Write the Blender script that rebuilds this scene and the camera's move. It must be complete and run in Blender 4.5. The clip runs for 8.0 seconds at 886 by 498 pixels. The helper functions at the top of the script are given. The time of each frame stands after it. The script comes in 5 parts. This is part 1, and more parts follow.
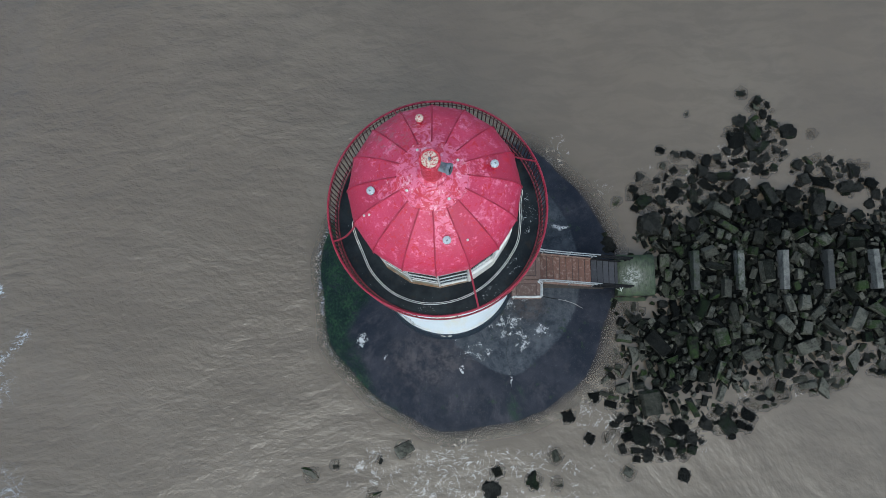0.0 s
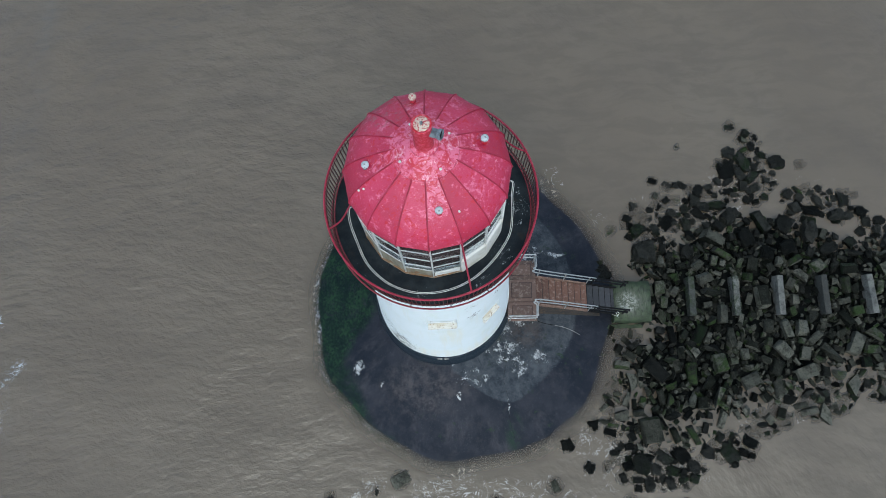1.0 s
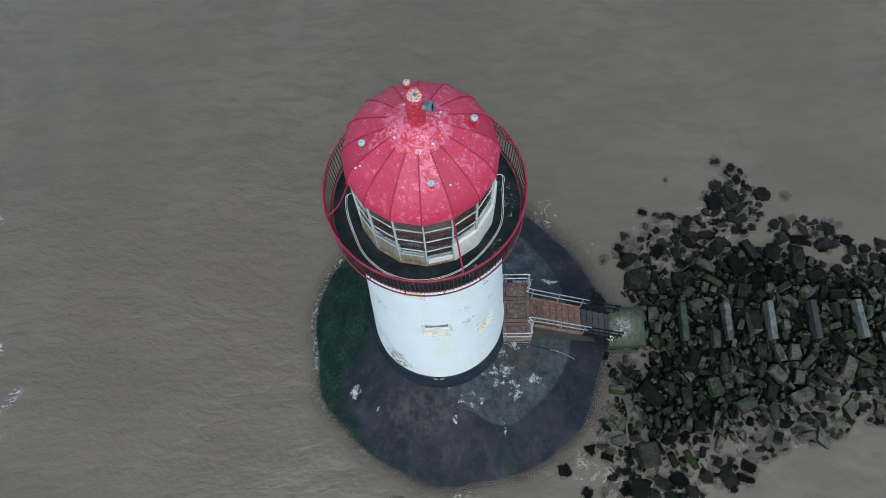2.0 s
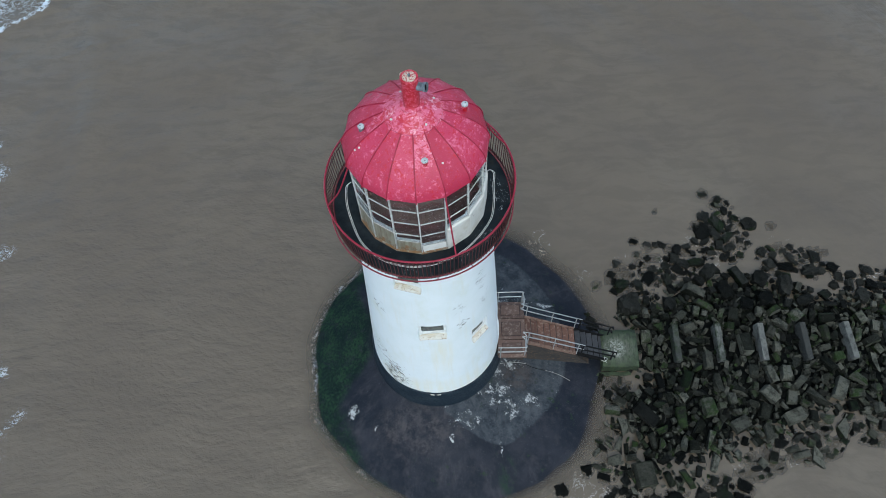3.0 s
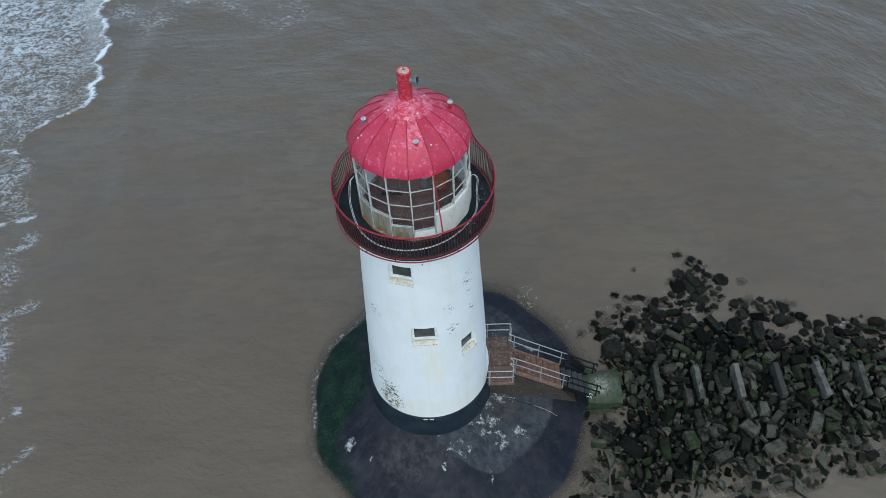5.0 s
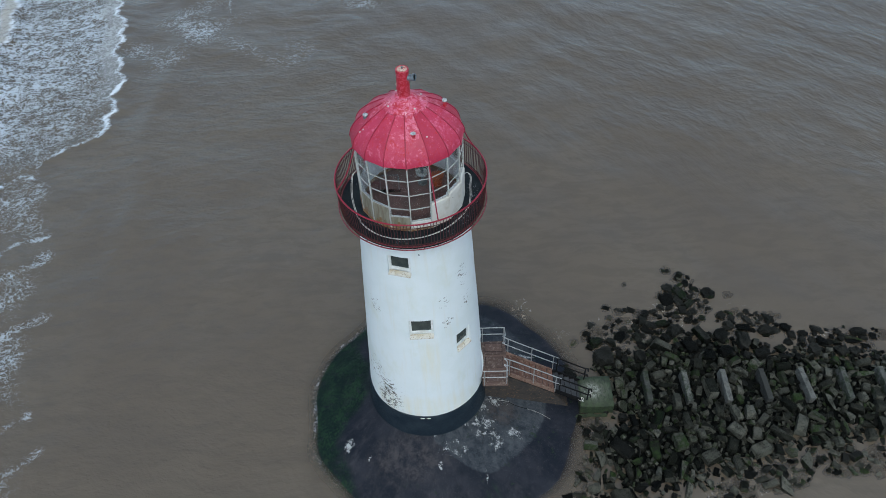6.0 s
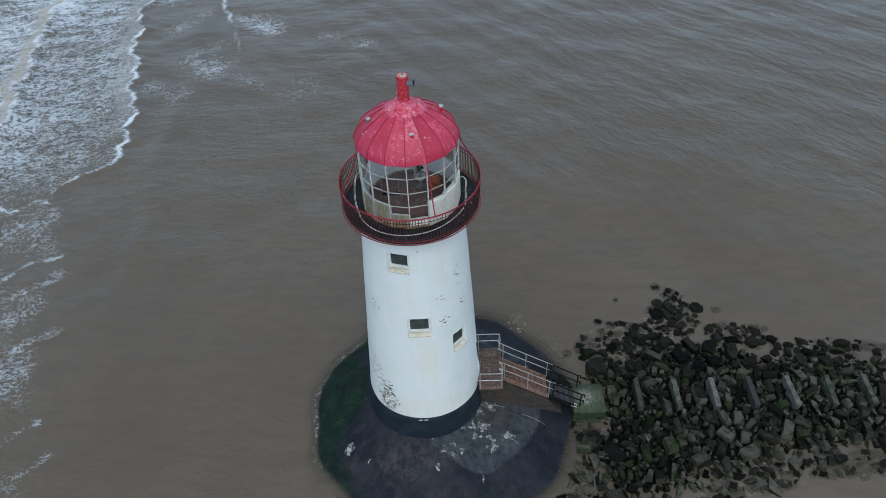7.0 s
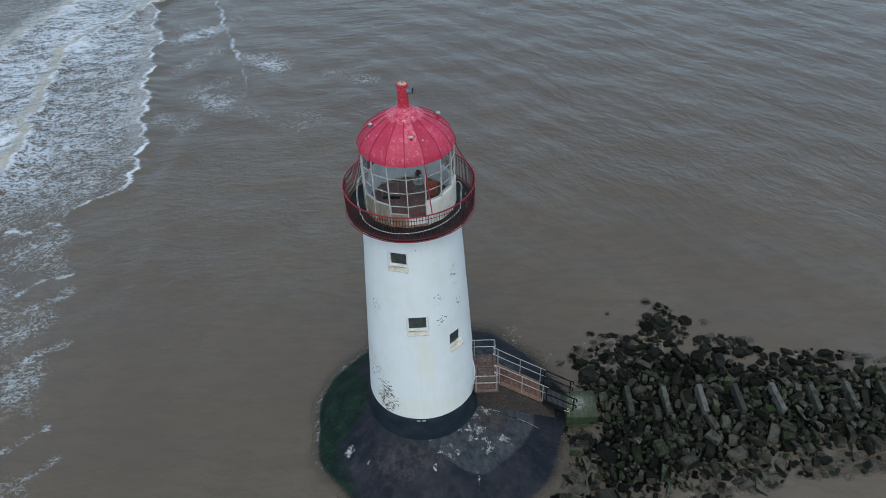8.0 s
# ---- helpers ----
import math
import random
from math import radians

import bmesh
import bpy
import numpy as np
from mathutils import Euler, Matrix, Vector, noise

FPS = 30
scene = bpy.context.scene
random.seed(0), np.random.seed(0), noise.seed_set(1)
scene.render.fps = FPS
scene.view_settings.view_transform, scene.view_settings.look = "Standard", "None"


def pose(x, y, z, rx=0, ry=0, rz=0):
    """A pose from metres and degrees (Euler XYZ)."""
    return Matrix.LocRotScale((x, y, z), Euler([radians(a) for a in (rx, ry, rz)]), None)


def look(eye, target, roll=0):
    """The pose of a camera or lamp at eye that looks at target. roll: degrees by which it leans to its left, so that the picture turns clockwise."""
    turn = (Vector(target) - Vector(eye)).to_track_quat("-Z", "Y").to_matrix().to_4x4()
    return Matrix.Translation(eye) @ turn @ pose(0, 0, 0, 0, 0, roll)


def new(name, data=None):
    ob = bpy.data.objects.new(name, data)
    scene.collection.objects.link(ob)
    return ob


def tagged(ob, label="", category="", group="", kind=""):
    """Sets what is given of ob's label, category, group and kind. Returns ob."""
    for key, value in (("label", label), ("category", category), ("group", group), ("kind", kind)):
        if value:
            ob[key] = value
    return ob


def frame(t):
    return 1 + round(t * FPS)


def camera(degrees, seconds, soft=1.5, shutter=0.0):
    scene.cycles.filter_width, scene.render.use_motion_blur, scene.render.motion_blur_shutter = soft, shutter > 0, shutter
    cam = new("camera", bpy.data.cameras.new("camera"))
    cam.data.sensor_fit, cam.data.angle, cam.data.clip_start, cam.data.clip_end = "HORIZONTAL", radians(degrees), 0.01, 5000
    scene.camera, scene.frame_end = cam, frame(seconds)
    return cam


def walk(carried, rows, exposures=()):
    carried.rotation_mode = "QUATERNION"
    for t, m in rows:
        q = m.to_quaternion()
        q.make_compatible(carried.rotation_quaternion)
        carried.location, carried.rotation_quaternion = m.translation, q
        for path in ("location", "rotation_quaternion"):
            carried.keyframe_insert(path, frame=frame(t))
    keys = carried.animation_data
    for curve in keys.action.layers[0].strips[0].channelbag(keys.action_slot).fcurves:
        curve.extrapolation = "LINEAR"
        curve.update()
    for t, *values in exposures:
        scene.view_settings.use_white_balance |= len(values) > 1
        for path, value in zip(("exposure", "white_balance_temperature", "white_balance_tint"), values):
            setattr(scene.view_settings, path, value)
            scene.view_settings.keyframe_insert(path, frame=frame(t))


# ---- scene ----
import collections

cam = camera(61.8, 8.0, soft=0.85)
PATH = [
    (0, (0.546, -3.608, 30.81), (0.497, -3.301, 28.834), -9.5),
    (0.5, (0.656, -4.688, 30.722), (0.603, -4.276, 28.766), -7.8),
    (1, (0.703, -5.833, 30.662), (0.654, -5.311, 28.732), -6.1),
    (1.5, (0.775, -7.027, 30.627), (0.728, -6.397, 28.729), -5.1),
    (3, (1.049, -10.904, 30.529), (1.001, -9.969, 28.762), -3.9),
    (3.5, (1.167, -12.313, 30.479), (1.118, -11.28, 28.767), -3.7),
    (4, (1.292, -13.675, 30.392), (1.242, -12.55, 28.739), -3.5),
    (4.5, (1.351, -15.05, 30.293), (1.303, -13.841, 28.701), -3.2),
    (6, (1.574, -19.087, 29.954), (1.529, -17.693, 28.521), -2.8),
    (6.5, (1.643, -20.331, 29.84), (1.599, -18.887, 28.456), -2.7),
    (7, (1.695, -21.539, 29.721), (1.652, -20.049, 28.388), -2.6),
    (7.5, (1.751, -22.732, 29.587), (1.709, -21.201, 28.302), -2.5),
    (8, (1.794, -23.995, 29.398), (1.755, -22.421, 28.165), -2.4),
]
walk(cam, [(t, look(eye, target, roll)) for t, eye, target, roll in PATH], exposures=[(0.0, 0.02, 5740, 0), (1.5, -0.03, 5730, -2), (3.5, -0.10, 5720, -2), (8.0, -0.47, 5900, 0)])

# ---- world and light: overcast sky, broad weak sun ----
WL = 0.25  # water level
world = bpy.data.worlds.new("overcast")
scene.world = world
world.use_nodes = True
wn = world.node_tree
sky = wn.nodes.new("ShaderNodeTexSky")
sky.sky_type = "NISHITA"
sky.sun_disc = False
sky.sun_elevation = radians(60)
sky.sun_rotation = radians(176)
sky.air_density, sky.dust_density, sky.ozone_density = 1.0, 4.2, 1.0
dull = wn.nodes.new("ShaderNodeHueSaturation")
dull.inputs["Saturation"].default_value = 0.76
wn.links.new(sky.outputs[0], dull.inputs["Color"])
# an overcast sky is brightest overhead: (1 + 2 sin h) / 3
way = wn.nodes.new("ShaderNodeTexCoord")
axes = wn.nodes.new("ShaderNodeSeparateXYZ")
wn.links.new(way.outputs["Generated"], axes.inputs[0])
lift = wn.nodes.new("ShaderNodeMapRange")
lift.inputs["To Min"].default_value, lift.inputs["To Max"].default_value = 2.95, 1.12
wn.links.new(axes.outputs[2], lift.inputs["Value"])
cloud = wn.nodes.new("ShaderNodeVectorMath")
cloud.operation = "SCALE"
wn.links.new(dull.outputs[0], cloud.inputs[0])
wn.links.new(lift.outputs[0], cloud.inputs["Scale"])
wn.links.new(cloud.outputs[0], wn.nodes["Background"].inputs["Color"])
wn.nodes["Background"].inputs["Strength"].default_value = 0.135

sun = new("sun", bpy.data.lights.new("sun", "SUN"))
sun.data.energy, sun.data.angle, sun.data.color = 0.40, radians(90), (1.0, 0.98, 0.95)
sun.matrix_world = look((1, -3, 31), (0, 0, 0))


# ---- materials ----
class Nodes:
    """A small builder for node materials."""

    def __init__(self, name):
        self.m = bpy.data.materials.new(name)
        self.m.use_nodes = True
        self.t = self.m.node_tree
        self.b = self.t.nodes["Principled BSDF"]
        self.out = self.t.nodes["Material Output"]
        self.co = self.node("ShaderNodeTexCoord").outputs["Object"]

    def node(self, kind):
        return self.t.nodes.new(kind)

    def link(self, a, b):
        if isinstance(a, (int, float)):
            b.default_value = a
        elif isinstance(a, tuple):
            b.default_value = (*a, 1.0) if len(a) == 3 and len(b.default_value) == 4 else a
        else:
            self.t.links.new(a, b)

    def noise(self, scale, detail=6.0, rough=0.6, co=None, distortion=0.0):
        n = self.node("ShaderNodeTexNoise")
        n.inputs["Scale"].default_value, n.inputs["Detail"].default_value = scale, detail
        n.inputs["Roughness"].default_value, n.inputs["Distortion"].default_value = rough, distortion
        self.link(co or self.co, n.inputs["Vector"])
        return n.outputs["Fac"]

    def scaled(self, sx, sy, sz, co=None, rz=0.0):
        n = self.node("ShaderNodeMapping")
        n.inputs["Scale"].default_value = (sx, sy, sz)
        n.inputs["Rotation"].default_value = (0, 0, rz)
        self.link(co or self.co, n.inputs["Vector"])
        return n.outputs[0]

    def warped(self, amount, scale, co=None):
        n = self.node("ShaderNodeTexNoise")
        n.inputs["Scale"].default_value, n.inputs["Detail"].default_value = scale, 4.0
        self.link(co or self.co, n.inputs["Vector"])
        v = self.node("ShaderNodeVectorMath")
        v.operation = "MULTIPLY_ADD"
        self.link(n.outputs["Color"], v.inputs[0])
        v.inputs[1].default_value = (amount, amount, amount)
        self.link(co or self.co, v.inputs[2])
        return v.outputs[0]

    def math(self, op, a, b=0.0, c=0.0):
        n = self.node("ShaderNodeMath")
        n.operation = op
        for v, s in zip((a, b, c), n.inputs):
            self.link(v, s)
        return n.outputs[0]

    def step(self, v, lo, hi, a=0.0, b=1.0):
        n = self.node("ShaderNodeMapRange")
        n.interpolation_type = "SMOOTHSTEP"
        for x, s in zip((v, lo, hi, a, b), n.inputs):
            self.link(x, s)
        return n.outputs[0]

    def mix(self, f, a, b):
        n = self.node("ShaderNodeMix")
        n.data_type = "RGBA"
        self.link(f, n.inputs[0])
        self.link(a, n.inputs[6])
        self.link(b, n.inputs[7])
        return n.outputs[2]

    def split(self, co=None):
        n = self.node("ShaderNodeSeparateXYZ")
        self.link(co or self.co, n.inputs[0])
        return n.outputs

    def chance(self):
        return self.node("ShaderNodeObjectInfo").outputs["Random"]

    def island(self):
        return self.node("ShaderNodeNewGeometry").outputs["Random Per Island"]

    def attribute(self, name):
        n = self.node("ShaderNodeAttribute")
        n.attribute_name = name
        return n.outputs["Fac"]

    def bump(self, height, strength=0.4, distance=0.02):
        n = self.node("ShaderNodeBump")
        n.inputs["Strength"].default_value, n.inputs["Distance"].default_value = strength, distance
        self.link(height, n.inputs["Height"])
        self.link(n.outputs[0], self.b.inputs["Normal"])

    def done(self, color, rough=0.6, metal=0.0, specular=0.5):
        self.link(color, self.b.inputs["Base Color"])
        self.link(rough, self.b.inputs["Roughness"])
        self.link(metal, self.b.inputs["Metallic"])
        self.link(specular, self.b.inputs["Specular IOR Level"])
        return self.m


def near(n, s, x, y, z, sx, sy, sz):
    """A soft 0..1 spot round a place, by its half-widths."""
    parts = [n.math("POWER", n.math("DIVIDE", n.math("SUBTRACT", s[i], c), w), 2.0) for i, (c, w) in enumerate(((x, sx), (y, sy), (z, sz)))]
    d = n.math("ADD", n.math("ADD", parts[0], parts[1]), parts[2])
    return n.step(d, 0.0, 1.0, 1.0, 0.0)


def painted(name, base, worn, chip, chip_at=0.66, scale=3.0, rough=0.45, gloss=0.4):
    """Old paint: faded patches, chips down to what lies below."""
    n = Nodes(name)
    fade = n.step(n.noise(scale, 8), 0.42, 0.68)
    fine = n.noise(scale * 9, 6, 0.7)
    chips = n.step(n.math("ADD", n.math("MULTIPLY", n.noise(scale * 3.1, 9, 0.7), 0.7), n.math("MULTIPLY", fine, 0.3)), chip_at, chip_at + 0.03)
    c = n.mix(chips, n.mix(fade, base, worn), chip)
    n.bump(n.math("ADD", fine, n.math("MULTIPLY", chips, -1.5)), 0.35, 0.006)
    return n.done(c, n.step(fine, 0.3, 0.7, rough - 0.08, rough + 0.15), 0.0, gloss)


def plain(name, a, b, scale=8.0, rough=0.6, metal=0.0, relief=0.3, depth=0.006, gloss=0.4):
    n = Nodes(name)
    f = n.step(n.noise(scale, 8, 0.65), 0.35, 0.65)
    g = n.noise(scale * 7, 4)
    n.bump(n.math("ADD", f, g), relief, depth)
    return n.done(n.mix(f, a, b), n.step(g, 0.3, 0.7, max(rough - 0.12, 0.05), min(rough + 0.12, 1.0)), metal, gloss)


def white_wall():
    n = Nodes("white_masonry_paint")
    s = n.split()
    soft = n.noise(0.7, 5, 0.6)
    drip = n.noise(1.0, 6, 0.6, n.scaled(5.0, 5.0, 0.28))
    fine = n.noise(26, 5, 0.7)
    c = n.mix(n.step(soft, 0.4, 0.7), (0.700, 0.745, 0.770), (0.655, 0.705, 0.715))
    c = n.mix(n.math("MULTIPLY", n.step(drip, 0.5, 0.75), 0.35), c, (0.66, 0.64, 0.56))
    c = n.mix(n.math("MULTIPLY", n.step(n.noise(0.9, 6, 0.7, n.scaled(1, 1, 0.5)), 0.52, 0.70), 0.5), c, (0.62, 0.65, 0.58))
    # yellowed runs below the middle windows and along the foot
    run = n.math("MAXIMUM", near(n, s, 0.35, -2.3, 6.4, 0.5, 1.2, 1.9), near(n, s, -0.2, -2.5, 3.2, 3.2, 3.2, 1.2))
    c = n.mix(n.math("MULTIPLY", run, n.step(drip, 0.35, 0.7, 0.15, 0.6)), c, (0.70, 0.66, 0.52))
    # flaked patches: many small chips where the weather reaches
    flake = n.math("ADD", n.math("MULTIPLY", n.noise(8.0, 6, 0.66, n.scaled(0.75, 0.75, 1.25)), 0.72), n.math("MULTIPLY", n.noise(34, 4, 0.6), 0.28))
    where = n.math("MULTIPLY", near(n, s, -1.55, -1.95, 3.8, 0.95, 0.95, 1.6), 1.5)
    for spot in ((-1.9, -1.35, 4.9, 0.7, 0.9, 1.0), (0.95, -1.95, 9.5, 0.32, 0.5, 0.6), (1.62, -1.25, 10.3, 0.35, 0.5, 0.8), (1.10, -1.9, 8.4, 0.36, 0.5, 0.45), (1.75, -1.2, 9.0, 0.4, 0.5, 0.6), (-1.2, -2.2, 3.1, 0.8, 0.5, 0.5), (-1.6, -1.4, 9.0, 0.4, 0.5, 0.6), (-1.45, -2.1, 2.55, 1.1, 0.9, 0.22)):
        where = n.math("MAXIMUM", where, near(n, s, *spot))
    chips = n.step(n.math("ADD", flake, n.math("MULTIPLY", where, 0.104)), 0.655, 0.668)
    chips = n.math("MULTIPLY", chips, n.step(where, 0.02, 0.2))
    chips = n.math("MAXIMUM", chips, n.math("MULTIPLY", n.step(flake, 0.70, 0.715), 0.8))
    under = n.mix(n.noise(9, 4), (0.035, 0.036, 0.038), (0.17, 0.15, 0.125))
    c = n.mix(chips, c, under)
    n.bump(n.math("ADD", n.math("MULTIPLY", chips, -1.4), n.math("ADD", n.math("MULTIPLY", soft, 1.2), n.math("MULTIPLY", fine, 0.5))), 0.4, 0.012)
    return n.done(c, n.step(fine, 0.3, 0.7, 0.5, 0.75))


def apron_concrete():
    n = Nodes("wet_dark_concrete")
    s = n.split()
    r = n.math("SQRT", n.math("ADD", n.math("POWER", s[0], 2.0), n.math("POWER", s[1], 2.0)))
    wob = n.math("MULTIPLY", n.math("SUBTRACT", n.noise(1.4, 6), 0.5), 0.9)
    az = n.math("ARCTAN2", s[1], s[0])
    grain = n.noise(14, 8, 0.7)
    broad = n.noise(0.8, 6, 0.62)
    c = n.mix(n.step(broad, 0.35, 0.7), (0.011, 0.0135, 0.020), (0.024, 0.026, 0.034))
    c = n.mix(n.math("MULTIPLY", n.step(n.noise(2.6, 8, 0.7), 0.5, 0.75), 0.55), c, (0.040, 0.038, 0.042))
    # run-off streaks down the slope
    polar_co = n.node("ShaderNodeCombineXYZ")
    n.link(n.math("MULTIPLY", az, 7.0), polar_co.inputs[0])
    n.link(n.math("MULTIPLY", r, 0.7), polar_co.inputs[1])
    streak = n.noise(1.0, 8, 0.7, polar_co.outputs[0])
    c = n.mix(n.math("MULTIPLY", n.step(streak, 0.50, 0.72), 0.55), c, (0.052, 0.050, 0.057))
    c = n.mix(n.math("MULTIPLY", n.step(streak, 0.48, 0.30), 0.6), c, (0.008, 0.010, 0.015))
    c = n.mix(n.math("MULTIPLY", n.step(n.noise(7.5, 9, 0.78), 0.60, 0.68), 0.45), c, (0.085, 0.085, 0.090))
    # brown, rubbed blotches on the open slope
    c = n.mix(n.math("MULTIPLY", n.math("MULTIPLY", near(n, s, -0.8, -3.5, 1.2, 2.3, 1.4, 2.0), n.step(n.noise(2.6, 9, 0.75), 0.36, 0.68)), 0.65), c, (0.070, 0.063, 0.065))
    # drier, paler mortar over the landward side, broken off in straight lines
    ra = n.math("ADD", r, n.math("MULTIPLY", wob, 0.14))
    aa = n.math("ADD", az, n.math("MULTIPLY", wob, 0.05))
    edge = n.math("ADD", n.step(aa, -1.50, -0.92, 2.9, 4.92), n.step(aa, -0.9, -0.2, 0.0, 0.42))
    dry = n.math("MULTIPLY", n.math("MULTIPLY", n.step(n.math("SUBTRACT", ra, edge), -0.08, 0.08, 1.0, 0.0), n.step(aa, -1.50, -1.44)), n.step(aa, 1.0, 1.5, 1.0, 0.0))
    rubbed = n.math("ADD", n.math("MULTIPLY", n.noise(2.2, 9, 0.74), 0.6), n.math("MULTIPLY", streak, 0.4))
    paler = n.mix(n.step(rubbed, 0.38, 0.62), (0.021, 0.026, 0.033), (0.068, 0.074, 0.083))
    paler = n.mix(n.math("MULTIPLY", n.step(n.noise(9.0, 9, 0.75), 0.56, 0.66), 0.55), paler, (0.012, 0.016, 0.020))
    paler = n.mix(n.math("MULTIPLY", n.step(n.noise(1.7, 7, 0.7), 0.60, 0.68), 0.6), paler, (0.022, 0.032, 0.022))
    c = n.mix(n.math("MULTIPLY", dry, 0.92), c, paler)
    # weed: from the wall to the edge on the west, a band along the edge further south
    lean = n.math("DIVIDE", n.math("ADD", n.math("MULTIPLY", s[0], -0.996), n.math("MULTIPLY", s[1], 0.087)), r)
    bound = n.math("ADD", n.step(lean, 0.985, 0.80, 2.75, 4.6), n.step(lean, 0.80, 0.30, 0.0, 1.25))
    west = n.step(n.math("SUBTRACT", n.math("ADD", r, n.math("MULTIPLY", wob, 0.9)), bound), -0.25, 0.45)
    west = n.math("MULTIPLY", west, n.step(lean, 0.10, 0.38))
    clump = n.noise(3.2, 9, 0.75)
    weed = n.math("MULTIPLY", west, n.step(n.math("ADD", n.math("MULTIPLY", clump, 0.5), n.math("MULTIPLY", n.noise(0.9, 6, 0.7), 0.5)), 0.34, 0.50))
    green = n.mix(n.step(n.math("ADD", n.math("MULTIPLY", n.noise(9, 7, 0.75), 0.6), n.math("MULTIPLY", n.noise(1.6, 5, 0.6), 0.4)), 0.44, 0.64), (0.005, 0.012, 0.011), (0.020, 0.045, 0.022))
    c = n.mix(weed, c, green)
    c = n.mix(n.math("MULTIPLY", n.math("MULTIPLY", n.step(n.noise(1.9, 7, 0.7), 0.60, 0.66), n.step(r, 4.4, 5.2)), 0.8), c, (0.020, 0.034, 0.020))
    c = n.mix(n.math("MULTIPLY", n.math("MULTIPLY", near(n, s, 2.7, -5.2, 0.4, 0.45, 0.9, 2.0), n.step(streak, 0.42, 0.56)), 0.8), c, (0.016, 0.034, 0.020))
    rust = n.math("MULTIPLY", near(n, s, 3.2, -1.35, 1.2, 1.0, 0.8, 2.0), n.step(n.noise(3.4, 8, 0.75), 0.34, 0.58))
    c = n.mix(n.math("MULTIPLY", rust, 0.35), c, (0.070, 0.044, 0.028))
    c = n.mix(n.math("MULTIPLY", n.step(n.noise(21, 6, 0.8), 0.56, 0.70), n.math("ADD", 0.25, n.math("MULTIPLY", dry, 0.35))), c, (0.14, 0.145, 0.155))
    # bird droppings beside the steps, and lone splashes
    spatter = n.math("ADD", n.math("MULTIPLY", n.noise(2.9, 10, 0.80), 0.70), n.math("MULTIPLY", n.noise(17, 7, 0.78), 0.30))
    spot = near(n, s, 2.45, -2.2, 1.4, 0.85, 0.8, 2.0)
    for place in ((2.9, -2.75, 1.1, 0.55, 0.55, 2.0), (2.45, -1.45, 1.5, 0.4, 0.6, 2.0), (3.2, 1.9, 1.3, 1.3, 0.7, 2.0), (3.1, -0.9, 1.4, 0.9, 0.45, 2.0), (3.7, -2.3, 1.0, 0.6, 0.4, 2.0)):
        spot = n.math("MAXIMUM", spot, near(n, s, *place))
    spot = n.math("MAXIMUM", spot, n.math("MULTIPLY", near(n, s, 1.1, -3.1, 1.2, 0.9, 0.6, 2.0), 0.75))
    spot = n.math("MAXIMUM", spot, n.math("MULTIPLY", n.math("MULTIPLY", n.step(r, 2.64, 2.90, 1.0, 0.0), n.step(az, -2.6, -1.4)), 0.55))
    white = n.step(n.math("ADD", spatter, n.math("MULTIPLY", spot, 0.095)), 0.598, 0.640)
    white = n.math("MULTIPLY", white, n.step(n.math("MAXIMUM", spot, n.math("MULTIPLY", dry, 0.3)), 0.05, 0.25))
    white = n.math("MULTIPLY", white, n.step(n.noise(5.5, 7, 0.7), 0.40, 0.58, 0.30, 1.0))
    grime = n.math("MULTIPLY", spot, n.step(n.noise(4.4, 9, 0.78), 0.50, 0.60))
    c = n.mix(n.math("MULTIPLY", grime, 0.7), c, (0.020, 0.022, 0.019))
    sw = n.split(n.warped(0.5, 3.2, n.scaled(1.0, 1.0, 0.0)))
    star = n.math("MULTIPLY", near(n, sw, -3.24, -2.37, 0.2, 0.24, 0.34, 9.0), n.step(n.noise(3.6, 9, 0.75, None, 1.2), 0.47, 0.52))
    for x, y, wx, wy in ((0.56, -3.82, 0.07, 0.17), (-2.6, -3.34, 0.09, 0.13), (2.48, -4.2, 0.05, 0.34), (4.6, 1.9, 0.5, 0.12)):
        star = n.math("MAXIMUM", star, n.math("MULTIPLY", near(n, sw, x + 0.25, y + 0.25, 0.2, wx, wy, 9.0), n.step(n.noise(9.0, 6, 0.7), 0.46, 0.52)))
    white = n.math("MAXIMUM", white, star)
    white = n.math("MAXIMUM", white, n.math("MULTIPLY", n.step(n.noise(3.7, 9, 0.75), 0.735, 0.755), 0.7))
    c = n.mix(n.math("MULTIPLY", white, 0.72), c, (0.52, 0.53, 0.53))
    n.bump(n.math("ADD", n.math("MULTIPLY", grain, 0.6), n.math("ADD", broad, n.math("MULTIPLY", weed, n.math("MULTIPLY", clump, 2.0)))), 0.5, 0.03)
    return n.done(c, n.math("ADD", n.step(grain, 0.3, 0.7, 0.42, 0.66), n.math("MULTIPLY", dry, 0.25)), 0.0, 0.08)


